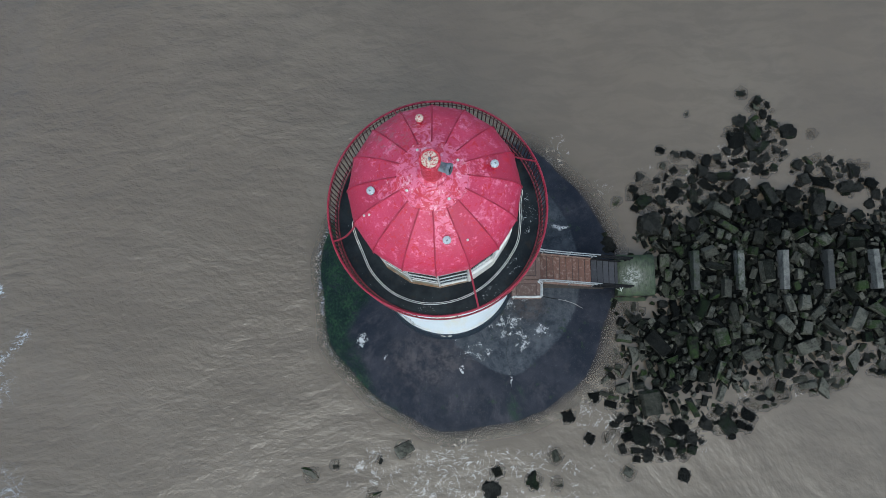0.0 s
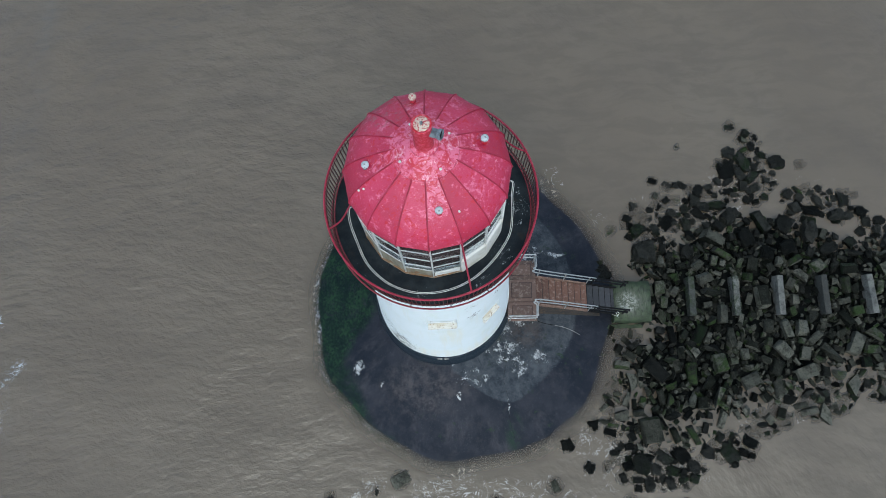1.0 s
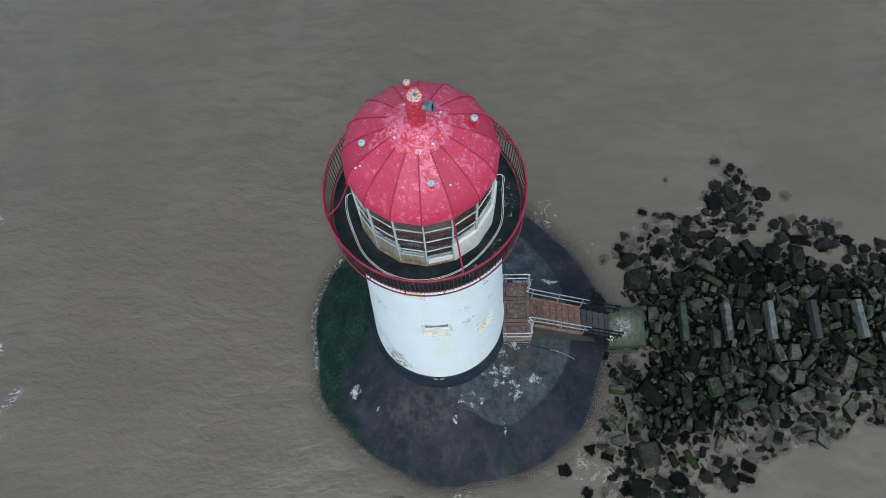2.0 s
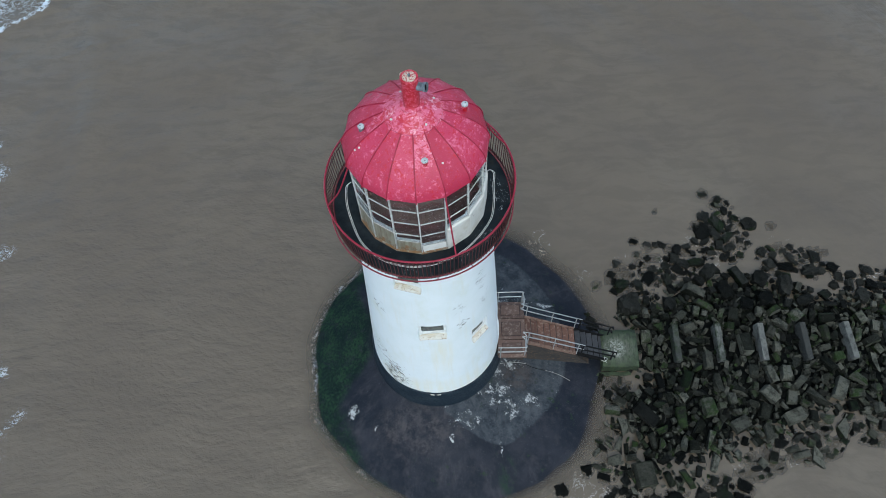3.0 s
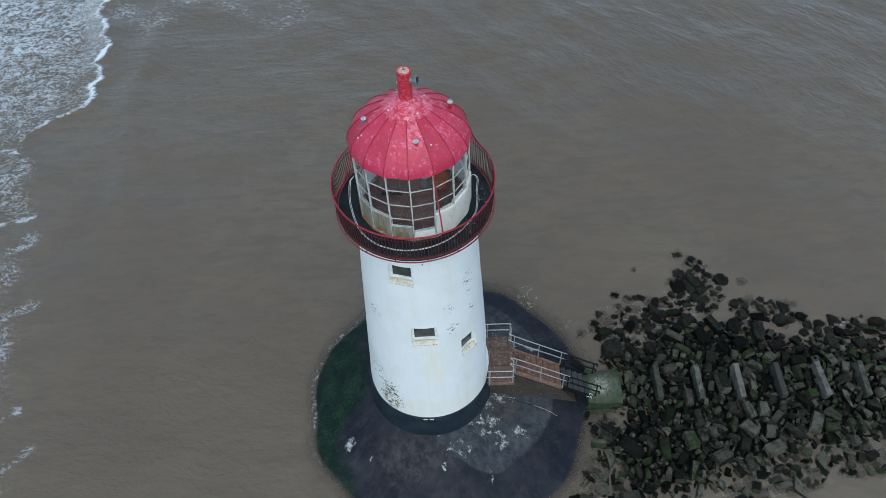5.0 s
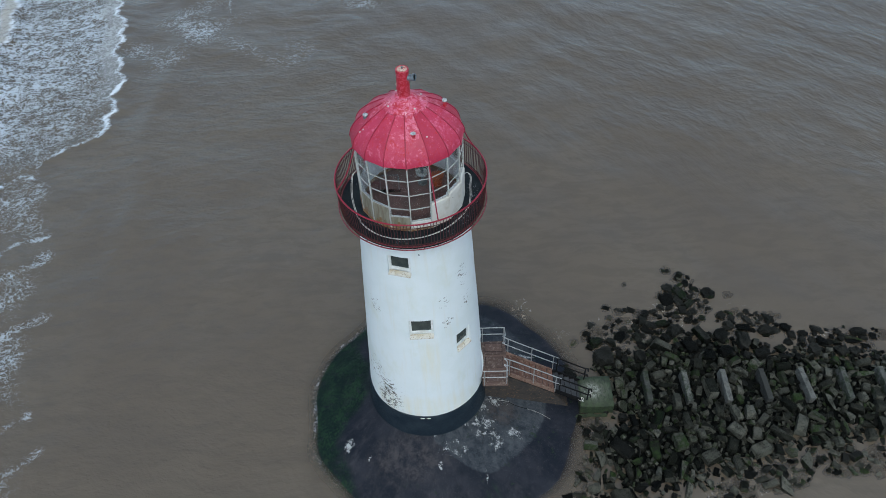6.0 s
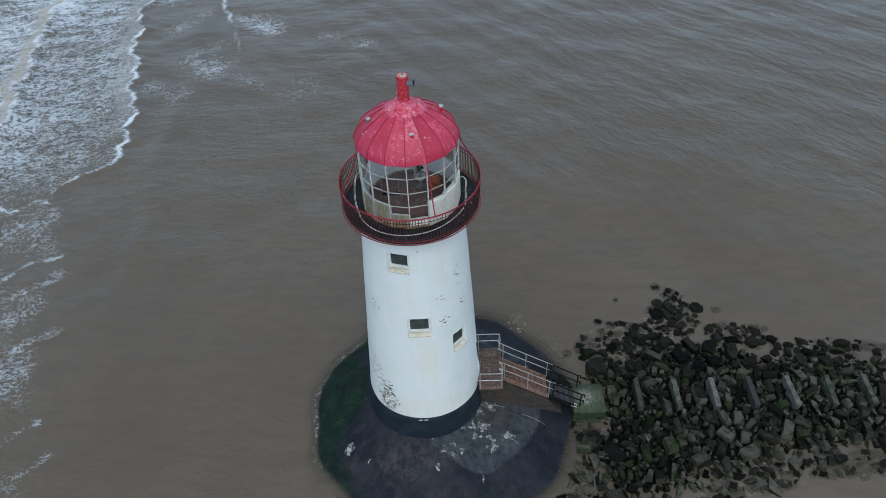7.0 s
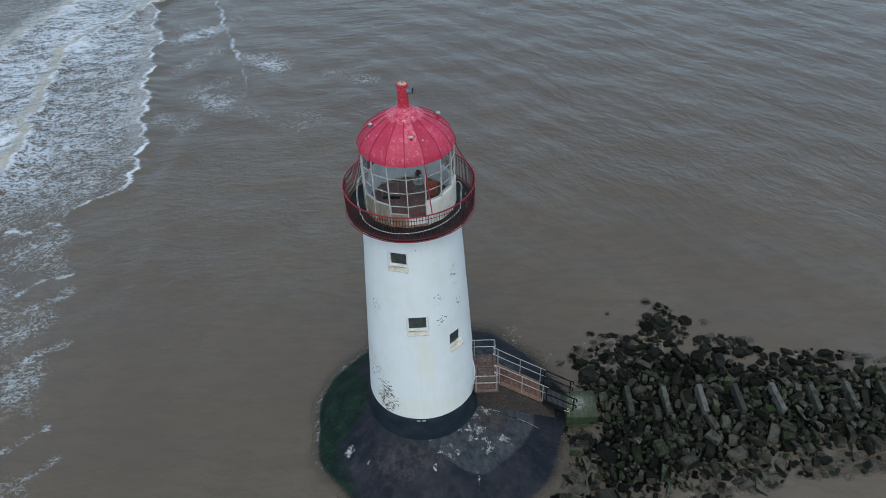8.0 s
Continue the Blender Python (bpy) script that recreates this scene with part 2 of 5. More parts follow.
def sea():
    n = Nodes("silty_sea_water")
    foam, shallow = n.attribute("foam"), n.attribute("shallow")
    flow = n.scaled(1.0, 1.0, 1.0, None, radians(-12))
    silt = n.noise(0.10, 6, 0.55, n.scaled(1.0, 0.5, 1.0, None, radians(20)))
    c = n.mix(n.step(silt, 0.35, 0.68), (0.104, 0.082, 0.057), (0.121, 0.098, 0.070))
    # finer darker bands: ripple shading put into the water's colour
    band = n.noise(1.15, 6, 0.66, n.scaled(0.50, 1.55, 1.0, n.warped(2.0, 0.15)), 0.4)
    c = n.mix(n.math("MULTIPLY", n.step(band, 0.40, 0.64), 0.75), c, (0.094, 0.074, 0.052))
    # foam: a web of worm-like threads that thickens with the foam
    torn = n.noise(0.75, 7, 0.66, n.scaled(0.55, 1.2, 1.0, flow), 0.6)
    fleck = n.noise(4.5, 6, 0.72, n.scaled(0.7, 1.2, 1.0))

    def threads(scale, co, wide, soft, wild):
        v = n.math("ABSOLUTE", n.math("SUBTRACT", n.noise(scale, 4, 0.62, co, wild), 0.5))
        return n.step(n.math("SUBTRACT", v, wide), -soft, soft, 1.0, 0.0)

    thick = n.math("MULTIPLY", foam, n.step(torn, 0.36, 0.64, 0.30, 1.5))
    lace = threads(2.0, n.scaled(0.9, 1.05, 1.0), n.math("MULTIPLY", thick, 0.070), 0.018, 0.5)
    fine = threads(5.2, n.scaled(0.9, 1.05, 1.0), n.math("MULTIPLY", thick, 0.050), 0.016, 0.3)
    lace = n.math("MULTIPLY", n.math("MAXIMUM", lace, n.math("MULTIPLY", fine, 0.85)), n.step(n.math("ADD", fleck, n.math("MULTIPLY", foam, 0.35)), 0.50, 0.62))
    rough_edge = n.math("ADD", foam, n.math("ADD", n.math("MULTIPLY", n.math("SUBTRACT", torn, 0.5), 0.6), n.math("MULTIPLY", n.math("SUBTRACT", fleck, 0.5), 0.7)))
    solid = n.step(rough_edge, 0.80, 0.98)
    white = n.math("MAXIMUM", n.math("MULTIPLY", n.math("MULTIPLY", lace, n.step(foam, 0.15, 0.8, 0.50, 0.92)), n.step(foam, 0.04, 0.34)), solid)
    # thin curls and flecks where the water laps at the concrete and the stones
    laps = n.attribute("lace")
    adrift = n.step(n.math("ADD", n.noise(1.15, 6, 0.68), n.math("MULTIPLY", n.math("SUBTRACT", laps, 0.6), 0.40)), 0.50, 0.60)
    curl = threads(1.5, None, 0.014, 0.011, 1.6)
    speck = n.step(n.noise(11.0, 4, 0.6), 0.64, 0.68)
    curl = n.math("MULTIPLY", n.math("MAXIMUM", n.math("MULTIPLY", curl, n.step(fleck, 0.42, 0.55)), speck), n.math("MULTIPLY", adrift, n.step(laps, 0.05, 0.35)))
    crest = n.attribute("crest")
    froth = n.mix(n.math("MULTIPLY", crest, 0.85), (0.64, 0.71, 0.79), (0.42, 0.38, 0.31))
    froth = n.mix(n.math("MULTIPLY", solid, n.math("SUBTRACT", 1.0, n.math("MULTIPLY", crest, 0.8))), froth, (0.76, 0.80, 0.85))
    c = n.mix(n.math("MULTIPLY", n.math("MAXIMUM", white, n.math("MULTIPLY", crest, n.step(fleck, 0.3, 0.6, 0.7, 1.0))), 0.95), c, froth)
    c = n.mix(n.math("MULTIPLY", curl, 0.62), c, (0.52, 0.50, 0.46))
    # ripples at three sizes, their crests bending slowly
    bent = n.warped(5.0, 0.05)
    calm = n.math("SUBTRACT", 1.0, n.math("MULTIPLY", near(n, n.split(), 15.0, 6.0, 0.0, 17.0, 15.0, 50.0), 0.75))
    aslant = n.scaled(1.0, 1.0, 1.0, bent, radians(47))
    side = n.step(n.split()[0], -8.0, 14.0)
    sea_way = n.math("ADD", n.step(n.split()[1], -9.0, 6.0, 0.19, 0.31), n.step(n.split()[1], 8.0, 30.0, 0.0, 0.05))

    def both_ways(scale, detail, rough, stretch):
        a = n.noise(scale, detail, rough, n.scaled(1.0, stretch, 1.0, bent))
        b = n.noise(scale, detail, rough, n.scaled(1.0, stretch, 1.0, aslant))
        return n.math("ADD", n.math("MULTIPLY", a, n.math("SUBTRACT", 1.0, side)), n.math("MULTIPLY", b, side))

    swell = both_ways(0.36, 4, 0.5, 1.7)
    ripple = both_ways(1.0, 4, 0.52, 1.8)
    chop = both_ways(3.0, 3, 0.55, 1.4)
    roll = n.math("MULTIPLY", n.noise(0.24, 4, 0.5, n.scaled(1.0, 2.6, 1.0, aslant)), n.math("MULTIPLY", side, n.step(n.split()[1], 6.0, 30.0, 0.3, 0.8)))
    swell = n.math("ADD", swell, roll)
    crisp = n.step(n.split()[1], 12.0, 42.0, 1.0, 0.32)
    h = n.math("ADD", n.math("MULTIPLY", swell, 1.5), n.math("MULTIPLY", crisp, n.math("ADD", n.math("MULTIPLY", ripple, 1.1), n.math("MULTIPLY", chop, n.step(n.split()[0], -12.0, 10.0, 0.60, 0.18)))))
    h = n.math("ADD", n.math("MULTIPLY", n.math("MULTIPLY", h, calm), sea_way), n.math("MULTIPLY", white, 0.10))
    n.bump(h, 0.9, 0.32)
    m = n.done(c, n.math("ADD", 0.22, n.math("MULTIPLY", white, 0.45)), 0.0, 0.62)
    clear = n.node("ShaderNodeBsdfTransparent")
    both = n.node("ShaderNodeMixShader")
    n.link(n.math("MULTIPLY", shallow, 0.8), both.inputs[0])
    n.t.links.new(n.b.outputs[0], both.inputs[1])
    n.t.links.new(clear.outputs[0], both.inputs[2])
    n.t.links.new(both.outputs[0], n.out.inputs[0])
    return m


def rock(name, dark, pale, moss, moss_at, vary, rough=0.7):
    """Wet quarried stone: each piece has its own tone and mottling; moss on some."""
    n = Nodes(name)
    k = n.math("FRACT", n.math("ADD", n.chance(), n.island()))
    k2 = n.math("FRACT", n.math("MULTIPLY", k, 7.31))
    shift = n.node("ShaderNodeVectorMath")
    shift.operation = "ADD"
    n.link(n.co, shift.inputs[0])
    n.link(n.math("MULTIPLY", k, 37.0), shift.inputs[1])
    co = shift.outputs[0]
    g = n.noise(5.0, 9, 0.72, co)
    blot = n.noise(2.4, 7, 0.7, co)
    f = n.noise(24, 6, 0.75, co)
    c = n.mix(n.step(n.math("ADD", n.math("MULTIPLY", k, vary), n.math("MULTIPLY", g, 1.0 - vary)), 0.2, 0.8), dark, pale)
    c = n.mix(n.math("MULTIPLY", n.step(n.math("ADD", n.math("MULTIPLY", blot, 0.55), n.math("MULTIPLY", g, 0.45)), 0.46, 0.60), 0.75), c, dark)
    weed = n.math("MULTIPLY", n.step(n.noise(3.0, 8, 0.72, co), 0.42, 0.60), n.step(k2, moss_at, moss_at + 0.25))
    c = n.mix(weed, c, moss)
    c = n.mix(n.math("MULTIPLY", n.step(f, 0.53, 0.64), 0.75), c, dark)
    c = n.mix(n.math("MULTIPLY", n.step(f, 0.43, 0.32), 0.5), c, pale)
    n.bump(n.math("ADD", n.math("MULTIPLY", g, 1.3), n.math("ADD", blot, n.math("MULTIPLY", f, 0.45))), 1.0, 0.07)
    return n.done(c, n.step(f, 0.3, 0.7, rough - 0.20, rough + 0.14), 0.0, 0.05)


def glazing():
    n = Nodes("old_window_glass")
    n.link((0.86, 0.90, 0.92), n.b.inputs["Base Color"])
    n.link(1.0, n.b.inputs["Transmission Weight"])
    n.link(n.step(n.noise(5, 4), 0.4, 0.7, 0.02, 0.14), n.b.inputs["Roughness"])
    n.link(1.45, n.b.inputs["IOR"])
    n.link(0.5, n.b.inputs["Specular IOR Level"])
    return n.m


def rusty_boards(name, a, b, pale, amount):
    n = Nodes(name)
    k = n.chance()
    grain = n.noise(4, 8, 0.7, n.scaled(14, 2, 14))
    blot = n.noise(8.0, 8, 0.75)
    c = n.mix(n.step(n.math("ADD", n.math("MULTIPLY", k, 0.4), n.math("MULTIPLY", grain, 0.6)), 0.2, 0.75), a, b)
    c = n.mix(n.math("MULTIPLY", n.step(blot, 0.50, 0.62), amount), c, pale)
    n.bump(n.math("ADD", grain, blot), 0.4, 0.006)
    return n.done(c, n.step(grain, 0.3, 0.7, 0.55, 0.85))


def mossy_block():
    n = Nodes("mossy_concrete")
    s = n.split()
    g, f = n.noise(4, 9, 0.7), n.noise(22, 6, 0.7)
    c = n.mix(n.step(g, 0.36, 0.62), (0.010, 0.018, 0.006), (0.028, 0.043, 0.015))
    brushed = n.noise(5.0, 9, 0.75, n.scaled(3.2, 0.6, 1.0))
    rub = n.math("MULTIPLY", near(n, s, 7.55, -0.12, 0.95, 0.95, 0.80, 1.2), n.step(brushed, 0.36, 0.60))
    c = n.mix(n.math("MULTIPLY", rub, 0.75), c, (0.125, 0.128, 0.098))
    core = n.math("MULTIPLY", near(n, s, 7.40, -0.15, 0.95, 0.55, 0.50, 1.0), n.step(n.noise(6.5, 9, 0.78, None, 0.8), 0.46, 0.58))
    c = n.mix(n.math("MULTIPLY", core, 0.8), c, (0.36, 0.36, 0.32))
    c = n.mix(n.math("MULTIPLY", n.step(f, 0.58, 0.72), 0.5), c, (0.02, 0.032, 0.014))
    n.bump(n.math("ADD", g, n.math("MULTIPLY", f, 0.5)), 0.6, 0.03)
    return n.done(c, 0.75)


def roof_paint():
    n = Nodes("crimson_roof_paint")
    s = n.split()
    r = n.math("SQRT", n.math("ADD", n.math("POWER", s[0], 2.0), n.math("POWER", s[1], 2.0)))
    az = n.math("ARCTAN2", s[1], s[0])
    turn = n.math("FRACT", n.math("ADD", n.math("DIVIDE", az, 2 * math.pi), 1.0 + 89.0 / 360.0))
    sheet = n.math("FLOOR", n.math("MULTIPLY", turn, 16.0))
    lot = n.node("ShaderNodeTexWhiteNoise")
    lot.noise_dimensions = "1D"
    n.link(sheet, lot.inputs["W"])
    lot = lot.outputs["Value"]
    broad = n.noise(1.3, 6, 0.6)
    mid = n.noise(4.2, 9, 0.72)
    fine = n.noise(27, 7, 0.78)
    c = n.mix(n.step(n.math("ADD", n.math("MULTIPLY", broad, 0.7), n.math("MULTIPLY", lot, 0.3)), 0.32, 0.68), (0.35, 0.014, 0.051), (0.44, 0.029, 0.082))
    # the sheets that carry a vent have weathered most; the eaves least
    vented = n.math("LESS_THAN", n.math("MODULO", sheet, 4.0), 0.5)
    crown = n.step(r, 0.66, 0.80, 1.0, 0.0)
    worn = n.math("ADD", n.math("MULTIPLY", vented, n.step(r, 0.95, 1.45, 0.095, 0.0)), n.math("MULTIPLY", crown, 0.10))
    worn = n.math("ADD", worn, n.math("MULTIPLY", n.math("SUBTRACT", lot, 0.5), 0.05))
    patch = n.math("ADD", n.math("ADD", n.math("MULTIPLY", mid, 0.70), n.math("MULTIPLY", n.noise(13, 6, 0.7), 0.30)), worn)
    fade = n.step(patch, 0.53, 0.61)
    c = n.mix(n.math("MULTIPLY", fade, 0.80), c, (0.62, 0.15, 0.245))
    # fresh crimson drips, thickest round the crown and down the vented sheets
    drip = n.noise(6.6, 8, 0.70, None, 1.6)
    fresh = n.step(n.math("ADD", drip, n.math("MULTIPLY", worn, 0.50)), 0.560, 0.585)
    c = n.mix(n.math("MULTIPLY", fresh, 0.85), c, (0.42, 0.005, 0.022))
    bare = n.step(n.math("ADD", n.math("ADD", n.math("MULTIPLY", n.noise(7.4, 10, 0.75), 0.72), n.math("MULTIPLY", fine, 0.28)), n.math("MULTIPLY", worn, 0.42)), 0.604, 0.630)
    c = n.mix(n.math("MULTIPLY", bare, 0.8), c, (0.70, 0.36, 0.43))
    grit = n.noise(36, 5, 0.8)
    c = n.mix(n.math("MULTIPLY", n.step(grit, 0.60, 0.66), 0.4), c, (0.68, 0.28, 0.36))
    c = n.mix(n.math("MULTIPLY", n.step(grit, 0.41, 0.34), 0.7), c, (0.25, 0.008, 0.028))
    # grey and mossy scuffs on a few seaward sheets, brown ones near the eaves
    spots = n.step(n.noise(8.5, 6, 0.8), 0.66, 0.70)
    c = n.mix(n.math("MULTIPLY", spots, 0.75), c, (0.24, 0.25, 0.27))
    north = n.math("MULTIPLY", near(n, s, -0.85, 1.0, 16.4, 0.75, 0.75, 0.8), n.step(n.noise(7.0, 8, 0.75, None, 0.6), 0.50, 0.60))
    c = n.mix(n.math("MULTIPLY", north, 0.55), c, (0.20, 0.13, 0.13))
    dent = n.noise(2.6, 3, 0.5, n.scaled(1, 1, 0.6))
    n.bump(n.math("ADD", n.math("MULTIPLY", dent, 3.2), n.math("ADD", n.math("MULTIPLY", fine, 0.4), n.math("MULTIPLY", bare, -0.5))), 0.45, 0.02)
    return n.done(c, n.step(fine, 0.3, 0.7, 0.36, 0.58), 0.0, 0.5)


def gallery_paint():
    """Black bitumen, brown with damp in places, spattered by birds."""
    n = Nodes("black_bitumen")
    s = n.split()
    broad, fine = n.noise(2.2, 8, 0.7), n.noise(24, 6, 0.75)
    c = n.mix(n.step(broad, 0.36, 0.66), (0.006, 0.009, 0.012), (0.019, 0.024, 0.027))
    c = n.mix(n.math("MULTIPLY", n.step(n.noise(3.3, 8, 0.72), 0.54, 0.66), 0.6), c, (0.026, 0.021, 0.016))
    spot = near(n, s, 2.15, 0.05, 13.0, 0.40, 0.75, 1.0)
    for x, y, wx, wy in ((1.75, -1.25, 0.45, 0.45), (1.25, -1.9, 0.4, 0.3), (-0.35, -2.2, 0.5, 0.25), (0.6, 2.2, 0.9, 0.4)):
        spot = n.math("MAXIMUM", spot, n.math("MULTIPLY", near(n, s, x, y, 13.0, wx, wy, 1.0), 0.8))
    drop = n.math("ADD", n.math("MULTIPLY", n.noise(8.0, 7, 0.78), 0.6), n.math("MULTIPLY", n.noise(30, 5, 0.7), 0.4))
    white = n.step(n.math("ADD", drop, n.math("MULTIPLY", spot, 0.085)), 0.632, 0.655)
    c = n.mix(n.math("MULTIPLY", white, 0.8), c, (0.46, 0.48, 0.48))
    n.bump(n.math("ADD", fine, broad), 0.4, 0.008)
    return n.done(c, n.step(fine, 0.3, 0.7, 0.34, 0.58), 0.0, 0.12)


def stained_panel():
    """Cream paint, brown runs, rust gathering along the foot."""
    n = Nodes("stained_cream_panel")
    run = n.noise(1.0, 7, 0.65, n.scaled(7, 7, 0.7))
    low = n.step(n.split()[2], 13.05, 13.55, 1.0, 0.0)
    fine = n.noise(16, 7, 0.75)
    c = n.mix(n.step(run, 0.38, 0.66), (0.28, 0.265, 0.21), (0.15, 0.125, 0.08))
    rust = n.step(n.math("ADD", n.math("ADD", n.math("MULTIPLY", n.noise(5, 9, 0.75), 0.7), n.math("MULTIPLY", fine, 0.3)), n.math("MULTIPLY", low, 0.125)), 0.57, 0.63)
    c = n.mix(n.math("MULTIPLY", rust, 0.85), c, (0.20, 0.090, 0.026))
    n.bump(n.math("ADD", fine, rust), 0.4, 0.006)
    return n.done(c, 0.65)


WHITE = white_wall()
APRON = apron_concrete()
WATER = sea()
ROOF = roof_paint()
NAVY = painted("navy_tar_paint", (0.012, 0.020, 0.030), (0.022, 0.032, 0.042), (0.07, 0.08, 0.09), 0.62, 1.6, 0.4, 0.25)
RED = painted("red_iron_paint", (0.23, 0.010, 0.030), (0.29, 0.025, 0.050), (0.13, 0.045, 0.04), 0.62, 4.0)
MAROON = painted("rusted_dark_red_iron", (0.060, 0.010, 0.013), (0.042, 0.015, 0.013), (0.022, 0.013, 0.011), 0.55, 6.0, 0.6)
# roof red taken darker, so the colour carries the shading along the seams
SEAM = painted("dark_red_seam_paint", (0.27, 0.010, 0.035), (0.37, 0.021, 0.058), (0.52, 0.12, 0.18), 0.62, 4.0)
FLUETOP = painted("flaking_cream_on_red", (0.54, 0.47, 0.37), (0.47, 0.36, 0.29), (0.34, 0.03, 0.05), 0.505, 9.0, 0.7)
RIMRED = painted("rusty_red_rim", (0.17, 0.016, 0.026), (0.22, 0.03, 0.045), (0.07, 0.03, 0.025), 0.54, 5.0)
STACKRED = painted("flaking_red_on_iron", (0.36, 0.005, 0.018), (0.54, 0.080, 0.130), (0.60, 0.22, 0.26), 0.56, 11.0)
BLACK = gallery_paint()
BARS = painted("chalky_white_paint", (0.50, 0.51, 0.50), (0.36, 0.36, 0.33), (0.15, 0.12, 0.09), 0.565, 5.0)
CREAM = stained_panel()
PLASTER = painted("stained_white_plaster", (0.62, 0.61, 0.57), (0.50, 0.48, 0.42), (0.27, 0.22, 0.16), 0.605, 2.4, 0.7)
PALE = painted("whitewashed_panel", (0.70, 0.70, 0.68), (0.58, 0.57, 0.52), (0.30, 0.27, 0.22), 0.64, 2.6, 0.6)
INNER = plain("pale_inner_wall", (0.80, 0.83, 0.85), (0.70, 0.74, 0.76), 2.0, 0.6)
FLOORRED = plain("oxblood_floor_paint", (0.20, 0.105, 0.095), (0.14, 0.078, 0.072), 3.0, 0.5)
GALV = plain("galvanised_steel", (0.42, 0.43, 0.43), (0.30, 0.30, 0.29), 9.0, 0.45, 0.6, 0.2)
IRON = plain("blackened_iron", (0.006, 0.006, 0.007), (0.012, 0.012, 0.012), 8.0, 0.75, 0.0, 0.3, 0.006, 0.1)
GREYMETAL = plain("dull_grey_metal", (0.20, 0.23, 0.25), (0.11, 0.12, 0.13), 9.0, 0.5, 0.4)
VENTCAP = painted("pitted_zinc_cap", (0.42, 0.46, 0.47), (0.30, 0.34, 0.36), (0.10, 0.08, 0.08), 0.53, 9.0, 0.6)
PIPEGREY = plain("blue_grey_pipe_paint", (0.17, 0.21, 0.24), (0.07, 0.085, 0.10), 9.0, 0.5)
CAP = plain("chalky_cap", (0.60, 0.60, 0.54), (0.42, 0.45, 0.44), 14.0, 0.7)
HOSE = plain("white_plastic_pipe", (0.66, 0.66, 0.62), (0.50, 0.50, 0.46), 6.0, 0.5)
SILL = painted("weathered_sill", (0.60, 0.58, 0.52), (0.50, 0.44, 0.33), (0.22, 0.16, 0.10), 0.545, 5.0, 0.7)
GLASS = glazing()
CABLE = plain("perished_grey_cable", (0.34, 0.33, 0.31), (0.15, 0.15, 0.145), 7.0, 0.7)
FRAMES = painted("white_window_paint", (0.72, 0.74, 0.74), (0.60, 0.61, 0.59), (0.25, 0.22, 0.18), 0.66, 5.0)
# opaque panes; a grey sky reflection is mixed into their base colour
DARKGLASS = plain("dark_window_glass", (0.030, 0.040, 0.040), (0.055, 0.066, 0.062), 3.0, 0.12, 0.0, 0.05)
# darker than the treads: the shade under each overhang is in the colour
RISER = rusty_boards("shaded_rusty_risers", (0.028, 0.014, 0.011), (0.050, 0.026, 0.019), (0.07, 0.05, 0.04), 0.3)
BOARD = rusty_boards("stained_deck_slabs", (0.056, 0.034, 0.027), (0.118, 0.072, 0.056), (0.24, 0.19, 0.155), 0.55)
STRING = painted("chipped_rusty_stringer", (0.19, 0.125, 0.098), (0.12, 0.066, 0.048), (0.36, 0.29, 0.24), 0.575, 5.0, 0.75, 0.2)
TREAD = rusty_boards("red_brown_treads", (0.066, 0.030, 0.020), (0.140, 0.066, 0.044), (0.27, 0.21, 0.17), 0.5)
DARKTREAD = rusty_boards("tarred_treads", (0.022, 0.023, 0.027), (0.040, 0.041, 0.047), (0.07, 0.07, 0.075), 0.4)
STAINED = painted("rust_stained_concrete", (0.054, 0.046, 0.041), (0.033, 0.033, 0.033), (0.112, 0.072, 0.047), 0.55, 2.8, 0.8, 0.1)
MOSSBLOCK = mossy_block()
STONE = rock("grey_green_rubble", (0.006, 0.007, 0.005), (0.112, 0.110, 0.089), (0.026, 0.042, 0.014), 0.62, 0.52)
WEEDROCK = rock("black_weedy_rock", (0.003, 0.0035, 0.003), (0.029, 0.029, 0.025), (0.012, 0.019, 0.009), 0.72, 0.5, 0.62)
BEAM = rock("worn_concrete_beam", (0.045, 0.045, 0.042), (0.195, 0.194, 0.178), (0.034, 0.044, 0.026), 0.6, 0.45, 0.8)
# near-black: the shade between the stones is put into the bed's colour
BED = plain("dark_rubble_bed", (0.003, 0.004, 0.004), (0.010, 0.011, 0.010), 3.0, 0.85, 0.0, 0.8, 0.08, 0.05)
SILT = plain("brown_silt", (0.074, 0.069, 0.060), (0.064, 0.060, 0.053), 0.8, 0.9)
ORANGE = plain("orange_plastic", (0.46, 0.10, 0.030), (0.36, 0.075, 0.022), 6.0, 0.45)


# ---- mesh helpers ----
def part(name, bm, material, parent=None, label="", smooth=0.0):
    """Links a bmesh as one mesh object. smooth: the angle in degrees below which edges are shaded round."""
    me = bpy.data.meshes.new(name)
    bm.normal_update()
    bm.to_mesh(me)
    bm.free()
    me.materials.append(material)
    if smooth:
        me.polygons.foreach_set("use_smooth", [True] * len(me.polygons))
        me.set_sharp_from_angle(angle=radians(smooth))
    ob = new(name, me)
    ob.parent = parent
    return tagged(ob, label) if label else ob


def again(ob, m, parent=None):
    """Another piece on the same mesh."""
    o = new(ob.name.split(".")[0], ob.data)
    o.parent = parent or ob.parent
    o.matrix_basis = m
    if "label" in ob:
        o["label"] = ob["label"]
    return o


def empty(name, label, category, group="", kind="", at=(0, 0, 0)):
    ob = new(name)
    ob.empty_display_size = 0.2
    ob.location = at
    return tagged(ob, label, category, group, kind)


def polar(r, az, z=0.0):
    return Vector((r * math.cos(radians(az)), r * math.sin(radians(az)), z))


